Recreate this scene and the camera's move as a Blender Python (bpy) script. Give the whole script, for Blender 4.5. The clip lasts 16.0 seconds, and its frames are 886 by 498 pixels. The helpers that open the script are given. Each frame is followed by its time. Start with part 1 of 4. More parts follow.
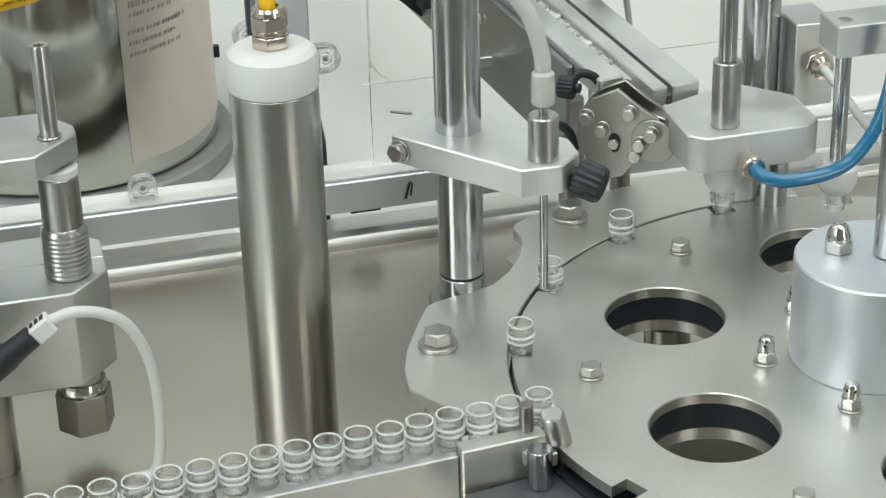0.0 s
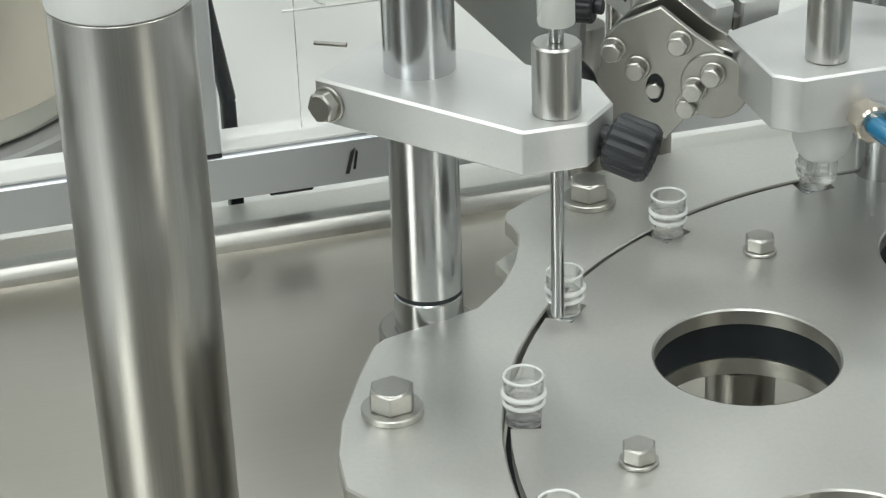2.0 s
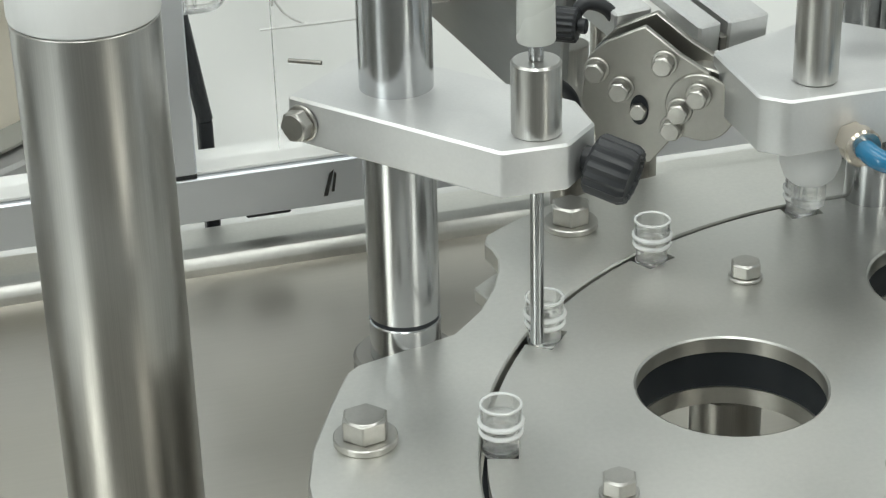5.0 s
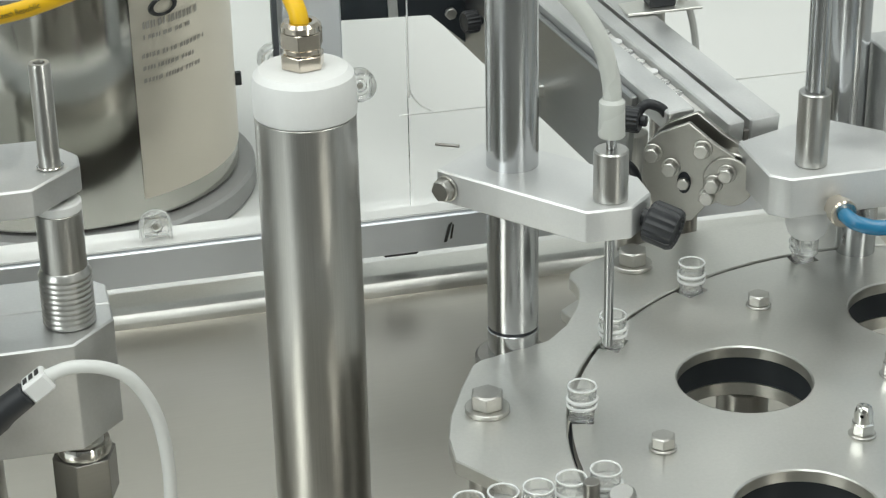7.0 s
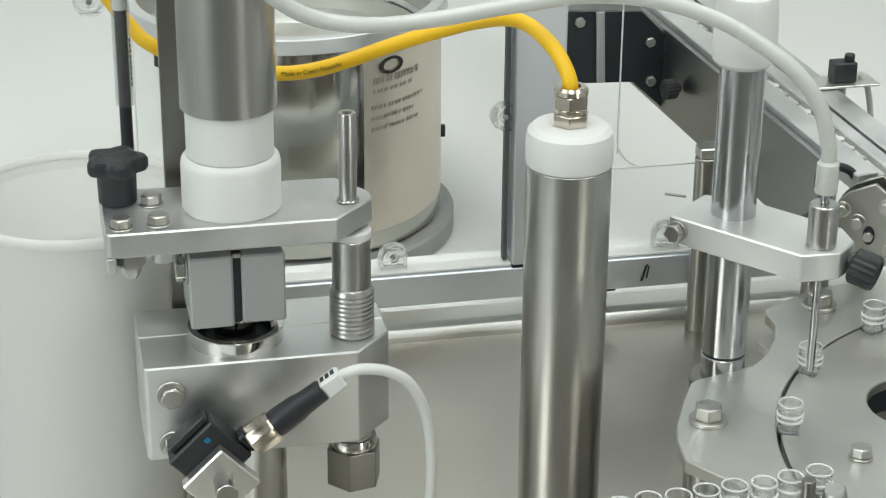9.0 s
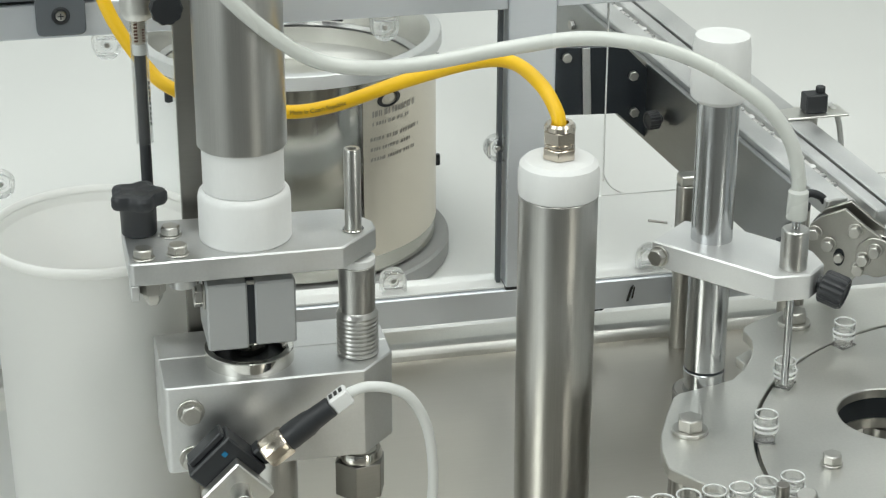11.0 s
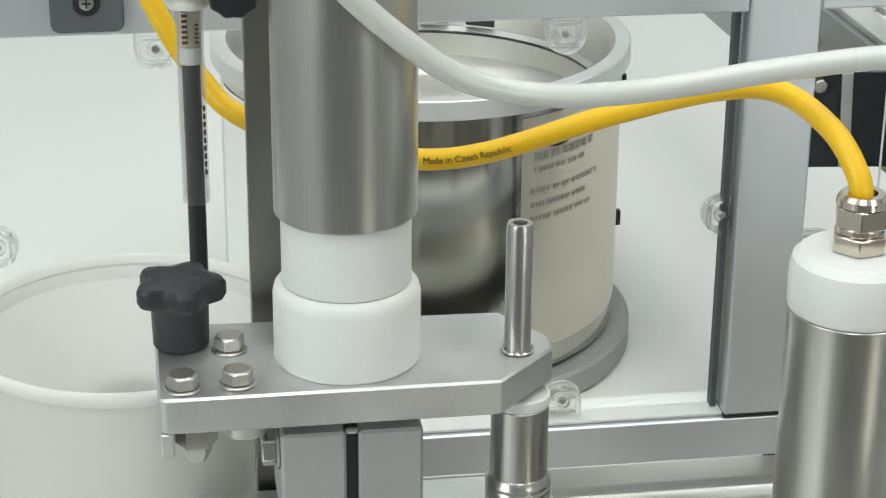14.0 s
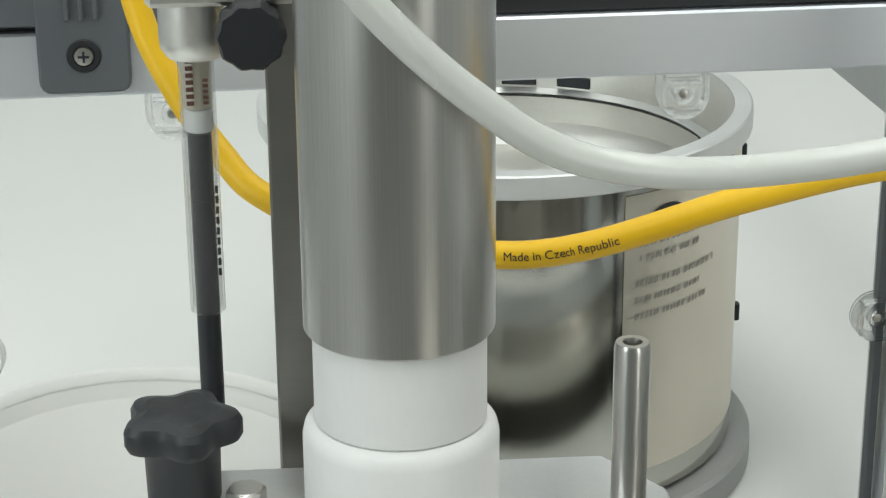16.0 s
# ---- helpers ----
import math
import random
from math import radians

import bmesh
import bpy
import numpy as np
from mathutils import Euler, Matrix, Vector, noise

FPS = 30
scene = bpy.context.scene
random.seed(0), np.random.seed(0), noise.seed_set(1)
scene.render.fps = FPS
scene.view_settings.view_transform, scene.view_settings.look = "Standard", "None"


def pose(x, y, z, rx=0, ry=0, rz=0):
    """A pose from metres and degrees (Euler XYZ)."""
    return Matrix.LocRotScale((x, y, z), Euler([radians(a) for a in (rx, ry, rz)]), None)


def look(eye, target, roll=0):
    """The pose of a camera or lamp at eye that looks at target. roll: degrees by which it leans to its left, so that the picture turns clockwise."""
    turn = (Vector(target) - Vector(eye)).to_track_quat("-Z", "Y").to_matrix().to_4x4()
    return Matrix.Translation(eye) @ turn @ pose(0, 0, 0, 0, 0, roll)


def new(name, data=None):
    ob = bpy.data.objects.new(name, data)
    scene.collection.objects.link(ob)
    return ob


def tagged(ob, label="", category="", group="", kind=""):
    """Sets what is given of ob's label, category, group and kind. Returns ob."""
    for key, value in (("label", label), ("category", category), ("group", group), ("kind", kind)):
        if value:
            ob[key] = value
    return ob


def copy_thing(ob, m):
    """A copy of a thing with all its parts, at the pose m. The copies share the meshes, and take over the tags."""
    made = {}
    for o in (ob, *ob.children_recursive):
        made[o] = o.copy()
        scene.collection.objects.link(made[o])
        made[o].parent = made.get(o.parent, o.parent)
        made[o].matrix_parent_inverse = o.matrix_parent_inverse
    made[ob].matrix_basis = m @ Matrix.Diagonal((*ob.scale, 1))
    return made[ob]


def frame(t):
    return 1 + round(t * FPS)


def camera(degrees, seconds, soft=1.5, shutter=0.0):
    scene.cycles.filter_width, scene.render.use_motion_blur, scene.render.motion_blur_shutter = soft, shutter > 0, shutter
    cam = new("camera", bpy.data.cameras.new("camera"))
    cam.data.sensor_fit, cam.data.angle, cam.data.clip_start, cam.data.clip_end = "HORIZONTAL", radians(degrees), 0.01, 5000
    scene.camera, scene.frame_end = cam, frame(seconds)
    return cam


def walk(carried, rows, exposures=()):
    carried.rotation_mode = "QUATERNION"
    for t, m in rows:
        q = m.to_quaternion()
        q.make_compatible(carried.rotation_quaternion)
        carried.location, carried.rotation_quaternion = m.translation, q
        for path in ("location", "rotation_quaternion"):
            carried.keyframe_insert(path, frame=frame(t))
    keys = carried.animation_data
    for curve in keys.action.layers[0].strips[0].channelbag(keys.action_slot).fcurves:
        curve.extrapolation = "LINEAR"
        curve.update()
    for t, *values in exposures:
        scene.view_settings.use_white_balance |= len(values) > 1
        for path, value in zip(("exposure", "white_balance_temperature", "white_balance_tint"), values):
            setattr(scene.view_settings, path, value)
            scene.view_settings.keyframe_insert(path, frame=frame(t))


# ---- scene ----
cam = camera(24.0, 16.0, soft=1.25)
PATH = [
    (0, -0.2974, -1.2312, 0.7104, 63.267, 1.543, -14.636),
    (0.5, -0.2440, -1.0104, 0.6112, 62.674, 1.920, -15.010),
    (1, -0.2209, -0.8958, 0.5586, 62.387, 1.305, -15.894),
    (1.5, -0.1855, -0.8368, 0.5341, 62.012, 2.029, -15.456),
    (2, -0.1737, -0.7558, 0.4868, 62.144, 1.815, -15.785),
    (2.5, -0.1602, -0.7067, 0.4629, 62.075, 1.737, -15.982),
    (3, -0.1491, -0.6823, 0.4448, 62.310, 1.434, -15.924),
    (5.5, -0.1738, -0.7763, 0.4960, 63.017, 1.373, -15.907),
    (6, -0.2157, -0.8581, 0.5392, 63.289, 1.298, -16.113),
    (6.5, -0.2506, -1.0102, 0.6150, 63.732, 1.377, -14.810),
    (7, -0.2812, -1.0721, 0.6381, 64.407, 1.056, -13.937),
    (7.5, -0.3420, -1.1344, 0.6712, 64.700, 0.814, -13.190),
    (8, -0.3817, -1.1324, 0.6799, 64.878, 0.215, -12.512),
    (8.5, -0.4394, -1.2250, 0.7212, 65.405, -0.463, -11.993),
    (9, -0.4605, -1.2557, 0.7218, 65.959, -0.414, -11.704),
    (11.5, -0.5015, -1.3644, 0.7792, 66.455, -0.001, -12.277),
    (12, -0.5117, -1.3464, 0.7773, 66.437, -0.265, -11.926),
    (12.5, -0.4979, -1.2120, 0.7361, 66.284, -0.968, -11.181),
    (13, -0.4588, -0.9880, 0.6482, 66.335, -0.768, -10.248),
    (13.5, -0.4424, -0.8898, 0.6232, 66.679, -0.517, -9.456),
    (14, -0.4165, -0.7865, 0.5862, 66.905, -0.452, -8.441),
    (14.5, -0.4081, -0.6821, 0.5526, 67.193, -0.231, -7.932),
    (15, -0.3952, -0.6134, 0.5323, 67.571, -0.193, -7.118),
    (15.5, -0.3866, -0.5847, 0.5281, 68.359, 0.039, -6.553),
    (16, -0.3802, -0.5530, 0.5083, 68.802, 0.408, -6.154),
]
walk(cam, [(r[0], pose(*r[1:])) for r in PATH], [(0, -0.22), (1.5, -0.14), (8, -0.14), (9, -0.2), (12, -0.15), (13, -0.19), (15, -0.12), (16, -0.24)])

# ---- world and light ----
world = bpy.data.worlds.new("room_light")
scene.world = world
world.use_nodes = True
world.node_tree.nodes["Background"].inputs[0].default_value = (0.88, 0.96, 0.95, 1)
world.node_tree.nodes["Background"].inputs[1].default_value = 0.2


def area_lamp(name, eye, target, sx, sy, watts, colour):
    data = bpy.data.lights.new(name, "AREA")
    data.shape, data.size, data.size_y = "RECTANGLE", sx, sy
    data.energy, data.color = watts, colour
    ob = new(name, data)
    ob.matrix_world = look(eye, target)
    return ob


# No fixtures here: overhead fills; third lights the back wall, fourth the tub.
area_lamp("overhead_fill", (-0.3, -0.5, 1.85), (-0.3, -0.5, 0), 0.5, 2.4, 21, (0.955, 1.0, 0.975))
area_lamp("overhead_fill", (0.9, 0.0, 1.85), (0.9, 0.0, 0), 0.5, 2.4, 19, (0.975, 1.0, 0.95))
area_lamp("overhead_fill", (-0.2, 1.3, 1.85), (-0.2, 1.3, 0), 2.4, 0.4, 6.5, (0.965, 1.0, 0.975))
area_lamp("overhead_fill", (-1.3, -0.2, 1.85), (-1.3, -0.2, 0), 0.5, 2.4, 14, (0.965, 1.0, 0.975))
# Added low fills without windows: left brightens the tub, right streaks the steel.
area_lamp("side_fill", (-2.4, -1.2, 0.75), (-0.3, 0.1, 0.1), 0.9, 1.4, 30, (0.93, 1.0, 0.985))
area_lamp("side_fill", (1.3, -2.6, 0.6), (0, 0, 0.1), 0.5, 1.8, 19, (0.975, 1.0, 0.94))


# ---- materials ----
def material(name, colour, rough=0.5, metal=0.0, grain=0.0, grain_scale=(60, 60, 60), bump=0.0, spread=0.12, stain=0.06, stain_scale=9.0, transmission=0.0, ior=1.45, coat=0.0, sss=0.0):
    m = bpy.data.materials.new(name)
    m.use_nodes = True
    nt = m.node_tree
    b = nt.nodes["Principled BSDF"]
    b.inputs["Roughness"].default_value = rough
    b.inputs["Metallic"].default_value = metal
    b.inputs["IOR"].default_value = ior
    b.inputs["Transmission Weight"].default_value = transmission
    b.inputs["Coat Weight"].default_value = coat
    if sss:
        b.inputs["Subsurface Weight"].default_value = sss
        b.inputs["Subsurface Radius"].default_value = (0.01, 0.01, 0.01)
        b.inputs["Subsurface Scale"].default_value = 0.6
    tc = nt.nodes.new("ShaderNodeTexCoord")
    mp = nt.nodes.new("ShaderNodeMapping")
    mp.inputs["Scale"].default_value = grain_scale
    nt.links.new(tc.outputs["Object"], mp.inputs["Vector"])
    n1 = nt.nodes.new("ShaderNodeTexNoise")
    n1.inputs["Scale"].default_value = 10.0
    n1.inputs["Detail"].default_value = 4.0
    nt.links.new(mp.outputs["Vector"], n1.inputs["Vector"])
    n2 = nt.nodes.new("ShaderNodeTexNoise")
    n2.inputs["Scale"].default_value = stain_scale
    n2.inputs["Detail"].default_value = 3.0
    nt.links.new(tc.outputs["Object"], n2.inputs["Vector"])
    mixed = nt.nodes.new("ShaderNodeMath")
    mixed.operation = "MULTIPLY_ADD"
    mixed.inputs[1].default_value = grain
    nt.links.new(n1.outputs["Fac"], mixed.inputs[0])
    st = nt.nodes.new("ShaderNodeMath")
    st.operation = "MULTIPLY_ADD"
    st.inputs[1].default_value = stain
    st.inputs[2].default_value = 1.0 - 0.5 * (grain + stain)
    nt.links.new(n2.outputs["Fac"], st.inputs[0])
    nt.links.new(st.outputs[0], mixed.inputs[2])
    rgb = nt.nodes.new("ShaderNodeVectorMath")
    rgb.operation = "SCALE"
    rgb.inputs[0].default_value = colour
    nt.links.new(mixed.outputs[0], rgb.inputs["Scale"])
    nt.links.new(rgb.outputs[0], b.inputs["Base Color"])
    rr = nt.nodes.new("ShaderNodeMapRange")
    rr.interpolation_type = "SMOOTHERSTEP"
    rr.inputs["From Min"].default_value, rr.inputs["From Max"].default_value = 0.15, 0.85
    rr.inputs["To Min"].default_value = max(0.0, rough * (1 - spread))
    rr.inputs["To Max"].default_value = min(1.0, rough * (1 + spread))
    nt.links.new(n2.outputs["Fac"], rr.inputs["Value"])
    nt.links.new(rr.outputs[0], b.inputs["Roughness"])
    if bump:
        bp = nt.nodes.new("ShaderNodeBump")
        bp.inputs["Strength"].default_value = bump
        bp.inputs["Distance"].default_value = 0.0004
        nt.links.new(n1.outputs["Fac"], bp.inputs["Height"])
        nt.links.new(bp.outputs["Normal"], b.inputs["Normal"])
    return m


STEEL_V = material("steel brushed round", (0.50, 0.495, 0.475), 0.28, 1, 0.42, (420, 420, 1.5), 0, spread=0.02, stain=0.02)
STEEL_TUBE = material("steel ground tube", (0.52, 0.53, 0.54), 0.2, 1, 0.1, (4, 4, 90), 0.03)
STEEL_TABLE = material("steel satin sheet", (0.585, 0.555, 0.50), 0.31, 1, 0.08, (2, 50, 50), 0.02, stain=0.10, stain_scale=6, spread=0.05)
STEEL_PLATE = material("steel satin plate", (0.74, 0.735, 0.70), 0.37, 1, 0.12, (40, 40, 40), 0.12, stain=0.18, stain_scale=16)
STEEL_CAR = material("steel satin wheel", (0.655, 0.65, 0.62), 0.36, 1, 0.12, (40, 40, 40), 0.12, stain=0.18, stain_scale=14)
ALU = material("aluminium satin", (0.64, 0.645, 0.64), 0.47, 1, 0.10, (45, 45, 45), 0.10, stain=0.30, stain_scale=28, spread=0.25)
ALU_BLUE = material("aluminium anodised", (0.72, 0.75, 0.79), 0.42, 0.85, 0.03, (3, 80, 80), 0.02)
ALU_ARM = material("aluminium blasted", (0.72, 0.725, 0.72), 0.47, 0.88, 0.08, (60, 60, 60), 0.12, stain=0.22, stain_scale=24, spread=0.2)
GREY = material("grey anodised block", (0.42, 0.43, 0.43), 0.5, 0.5, 0.04, (40, 40, 40), 0.03)
BOLT = material("steel bolt", (0.53, 0.52, 0.49), 0.33, 1, 0.15, (60, 60, 60), 0.1, stain=0.2, stain_scale=120)
BRIGHT = material("polished steel", (0.66, 0.65, 0.62), 0.1, 1, 0.05, (40, 40, 40), 0.02)
DARK_STEEL = material("dark steel bar", (0.30, 0.29, 0.27), 0.33, 1, 0.1, (4, 4, 60), 0.03)
PLATE_GREY = material("grey steel side plate", (0.40, 0.41, 0.41), 0.34, 1, 0.08, (6, 40, 40), 0.05, stain=0.15, stain_scale=10)
NICKEL = material("nickel brass", (0.64, 0.58, 0.50), 0.18, 1, 0.1, (50, 50, 50), 0.03)
WHITE = material("white nylon", (0.71, 0.715, 0.705), 0.4, 0, 0.05, (40, 40, 12), 0.05, stain=0.10, stain_scale=28, sss=0.3)
BUCKET = material("white polythene", (0.84, 0.84, 0.82), 0.5, 0, 0.02, (20, 20, 20), 0.02, stain=0.05, sss=0.4)
tub_nodes = BUCKET.node_tree
glow = tub_nodes.nodes.new("ShaderNodeBsdfTranslucent")
glow.inputs[0].default_value = (0.94, 0.94, 0.92, 1)
blend = tub_nodes.nodes.new("ShaderNodeMixShader")
blend.inputs[0].default_value = 0.45
tub_nodes.links.new(tub_nodes.nodes["Principled BSDF"].outputs[0], blend.inputs[1])
tub_nodes.links.new(glow.outputs[0], blend.inputs[2])
tub_nodes.links.new(blend.outputs[0], tub_nodes.nodes["Material Output"].inputs[0])
BLACK = material("black plastic", (0.022, 0.024, 0.027), 0.42, 0, 0.15, (60, 60, 60), 0.08, stain=0.2, stain_scale=60)
# Near-black: paints the shade inside slots, slotted holes and the clamp gap.
DARK = material("dark recess", (0.018, 0.022, 0.026), 0.55, 0, 0.1, (30, 30, 30))
GREYPLASTIC = material("grey plastic latch", (0.10, 0.11, 0.12), 0.5, 0, 0.06, (60, 60, 60), 0.05)
YELLOW = material("yellow cable", (0.83, 0.50, 0.012), 0.4, 0, 0.06, (30, 30, 30), 0.02, stain=0.1, stain_scale=30)
BLUE = material("blue hose", (0.015, 0.16, 0.31), 0.25, 0, 0.05, (30, 30, 30), coat=0.3)
HOSE = material("milky silicone hose", (0.56, 0.575, 0.545), 0.28, 0, 0.03, (30, 30, 30), sss=0.5, coat=0.2)
CABLE = material("pale grey cable", (0.66, 0.67, 0.65), 0.45, 0, 0.04, (30, 30, 30))


def clear_moulding(name, see, ior):
    """Glass-clear moulded plastic that also lets light straight through."""
    m = material(name, (0.98, 0.985, 0.98), 0.03, 0, 0, transmission=1.0, ior=ior, stain=0.0)
    nt = m.node_tree
    clear = nt.nodes.new("ShaderNodeBsdfTransparent")
    mix = nt.nodes.new("ShaderNodeMixShader")
    mix.inputs[0].default_value = see
    nt.links.new(nt.nodes["Principled BSDF"].outputs[0], mix.inputs[1])
    nt.links.new(clear.outputs[0], mix.inputs[2])
    nt.links.new(mix.outputs[0], nt.nodes["Material Output"].inputs[0])
    return m


def clear_plastic(name, see, tint):
    """Thin clear plastic: mostly see-through, with gloss and a little milky body."""
    m = material(name, tint, 0.05, 0, 0.04, (80, 80, 80), 0.05, coat=0.6)
    nt = m.node_tree
    out, body = nt.nodes["Material Output"], nt.nodes["Principled BSDF"]
    clear = nt.nodes.new("ShaderNodeBsdfTransparent")
    clear.inputs[0].default_value = (0.965, 0.97, 0.967, 1)
    gloss = nt.nodes.new("ShaderNodeBsdfGlossy")
    gloss.inputs["Roughness"].default_value = 0.06
    rim = nt.nodes.new("ShaderNodeLayerWeight")
    rim.inputs["Blend"].default_value = 0.5
    edge = nt.nodes.new("ShaderNodeMath")
    edge.operation = "POWER"
    edge.inputs[1].default_value = 2.6
    nt.links.new(rim.outputs["Facing"], edge.inputs[0])
    shiny = nt.nodes.new("ShaderNodeMixShader")
    nt.links.new(edge.outputs[0], shiny.inputs[0])
    nt.links.new(clear.outputs[0], shiny.inputs[1])
    nt.links.new(gloss.outputs[0], shiny.inputs[2])
    mix = nt.nodes.new("ShaderNodeMixShader")
    mix.inputs[0].default_value = see
    nt.links.new(body.outputs[0], mix.inputs[1])
    nt.links.new(shiny.outputs[0], mix.inputs[2])
    nt.links.new(mix.outputs[0], out.inputs[0])
    return m


CLEAR = clear_moulding("clear plastic", 0.30, 1.42)
CLIP = clear_moulding("clear moulded plastic", 0.40, 1.42)
SLEEVE = clear_plastic("thin clear sleeve", 0.965, (0.8, 0.8, 0.8))
# Whiter than the cup body: highlights on rims and ribs are painted in.
EDGE_GLINT = clear_plastic("clear plastic with painted highlight", 0.45, (0.93, 0.94, 0.93))
FOOT = clear_moulding("clear plastic foot", 0.25, 1.45)
PANE = material("clear panel", (0.985, 0.99, 0.99), 0.01, 0, 0, transmission=1.0, ior=1.02, stain=0.0)
MIRROR = material("polished drum", (0.50, 0.49, 0.45), 0.12, 1, 0.05, (10, 10, 10), stain=0.12, stain_scale=6)
# The drum's cream reflection is put into this colour; also the paper core.
CREAM = material("cream reflection and paper", (0.64, 0.59, 0.50), 0.33, 0.6, 0.05, (30, 30, 30), stain=0.1, stain_scale=12)
FAINT = material("faded print", (0.33, 0.31, 0.27), 0.6, 0)
INK = material("printed ink", (0.03, 0.03, 0.03), 0.6, 0)
BROWN_INK = material("brown ink", (0.10, 0.045, 0.03), 0.6, 0)
SHEET = material("white coated sheet", (0.74, 0.745, 0.725), 0.4, 0, 0.02, (20, 20, 20), stain=0.04)
WALL = material("white wall paint", (0.74, 0.755, 0.75), 0.7, 0, 0.02, (10, 10, 10), 0.02, stain=0.05, stain_scale=2)
GREYWALL = material("grey wall paint", (0.30, 0.30, 0.29), 0.7, 0, 0.02, (10, 10, 10), 0.02, stain=0.08, stain_scale=2)
FLOOR = material("grey floor", (0.34, 0.34, 0.33), 0.45, 0, 0.04, (10, 10, 10), stain=0.1, stain_scale=3)


# ---- mesh helpers ----
def part(name, bm, mat, parent=None, label="", at=None, sharp=28):
    bmesh.ops.recalc_face_normals(bm, faces=bm.faces)
    me = bpy.data.meshes.new(name)
    for f in bm.faces:
        f.smooth = True
    bm.to_mesh(me)
    bm.free()
    me.set_sharp_from_angle(angle=radians(sharp))
    me.materials.append(mat)
    ob = new(name, me)
    if parent is not None:
        ob.parent = parent
    if at is not None:
        ob.matrix_basis = at
    if label:
        ob["label"] = label
    return ob


def thing(name, label, category, at=None, group="", kind=""):
    ob = new(name)
    ob.empty_display_size = 0.02
    if at is not None:
        ob.matrix_basis = at
    return tagged(ob, label, category, group, kind)


def lathe(profile, segs=40, bm=None, m=None, wave=None):
    """Turn (radius, height) pairs round z; ends with radius 0 are closed."""
    bm = bm or bmesh.new()
    m = m or Matrix.Identity(4)
    rings = []
    for r, z in profile:
        if r < 1e-7:
            rings.append([bm.verts.new(m @ Vector((0, 0, z)))])
        else:
            ring = []
            for k in range(segs):
                a = 2 * math.pi * k / segs
                q = r * (wave(a) if wave else 1)
                ring.append(bm.verts.new(m @ Vector((q * math.cos(a), q * math.sin(a), z))))
            rings.append(ring)
    for a, b in zip(rings, rings[1:]):
        for k in range(segs):
            j = (k + 1) % segs
            if len(a) == 1 and len(b) == 1:
                continue
            if len(a) == 1:
                bm.faces.new((a[0], b[k], b[j]))
            elif len(b) == 1:
                bm.faces.new((a[k], a[j], b[0]))
            else:
                bm.faces.new((a[k], a[j], b[j], b[k]))
    return bm


def rod(r, z0, z1, c=0.0006, segs=40, bm=None, m=None):
    c = min(c, r * 0.4, abs(z1 - z0) * 0.4)
    return lathe([(0, z0), (r - c, z0), (r, z0 + c), (r, z1 - c), (r - c, z1), (0, z1)], segs, bm, m)


def pipe(r0, r1, z0, z1, c=0.0005, segs=40, bm=None, m=None):
    return lathe([(r0, z0), (r1 - c, z0), (r1, z0 + c), (r1, z1 - c), (r1 - c, z1), (r0 + c, z1), (r0, z1 - c), (r0, z0)], segs, bm, m)


def prism(points, z0, z1, bevel=0.0008, bm=None, m=None):
    """A flat outline (x, y) raised from z0 to z1 with broken edges."""
    one = bmesh.new()
    vs = [one.verts.new((x, y, z0)) for x, y in points]
    f = one.faces.new(vs)
    got = bmesh.ops.extrude_face_region(one, geom=[f])
    bmesh.ops.translate(one, vec=(0, 0, z1 - z0), verts=[v for v in got["geom"] if isinstance(v, bmesh.types.BMVert)])
    if bevel:
        bmesh.ops.bevel(one, geom=list(one.edges), offset=bevel, segments=1, affect="EDGES", profile=0.5)
    if m is not None:
        bmesh.ops.transform(one, matrix=m, verts=one.verts)
    if bm is None:
        return one
    tmp = bpy.data.meshes.new("tmp")
    one.to_mesh(tmp)
    one.free()
    bm.from_mesh(tmp)
    bpy.data.meshes.remove(tmp)
    return bm


def box(x0, x1, y0, y1, z0, z1, bevel=0.0008, bm=None, m=None):
    return prism([(x0, y0), (x1, y0), (x1, y1), (x0, y1)], z0, z1, bevel, bm, m)


def spline(points, steps=10):
    pts = [Vector(p) for p in points]
    pts = [2 * pts[0] - pts[1]] + pts + [2 * pts[-1] - pts[-2]]
    out = []
    for i in range(1, len(pts) - 2):
        a, b, c, d = pts[i - 1:i + 3]
        for k in range(steps):
            t = k / steps
            out.append(0.5 * (2 * b + (c - a) * t + (2 * a - 5 * b + 4 * c - d) * t * t + (3 * b - a - 3 * c + d) * t ** 3))
    return out + [pts[-2]]


def sweep(points, r, segs=14, steps=10, bm=None):
    """A round cable through the points."""
    bm = bm or bmesh.new()
    line = spline(points, steps)
    up = Vector((0.3, 0.2, 1)).normalized()
    rings = []
    for i, p in enumerate(line):
        d = (line[min(i + 1, len(line) - 1)] - line[max(i - 1, 0)]).normalized()
        u = (up - d * up.dot(d)).normalized()
        up = u
        v = d.cross(u)
        rings.append([bm.verts.new(p + r * (math.cos(2 * math.pi * k / segs) * u + math.sin(2 * math.pi * k / segs) * v)) for k in range(segs)])
    for a, b in zip(rings, rings[1:]):
        for k in range(segs):
            bm.faces.new((a[k], a[(k + 1) % segs], b[(k + 1) % segs], b[k]))
    bm.faces.new(rings[0][::-1])
    bm.faces.new(rings[-1])
    return bm


def hexa(r, z0, z1, bm=None, m=None):
    """A hexagon head with a turned-down top."""
    c = r * 0.12
    bm = prism([(r * math.cos(radians(60 * k + 12)), r * math.sin(radians(60 * k + 12))) for k in range(6)], z0, z1, min(0.0006, c), bm, m)
    return lathe([(r * 0.84, z1 - 0.0002), (r * 0.78, z1 + 0.0003), (0, z1 + 0.0004)], 24, bm, m)


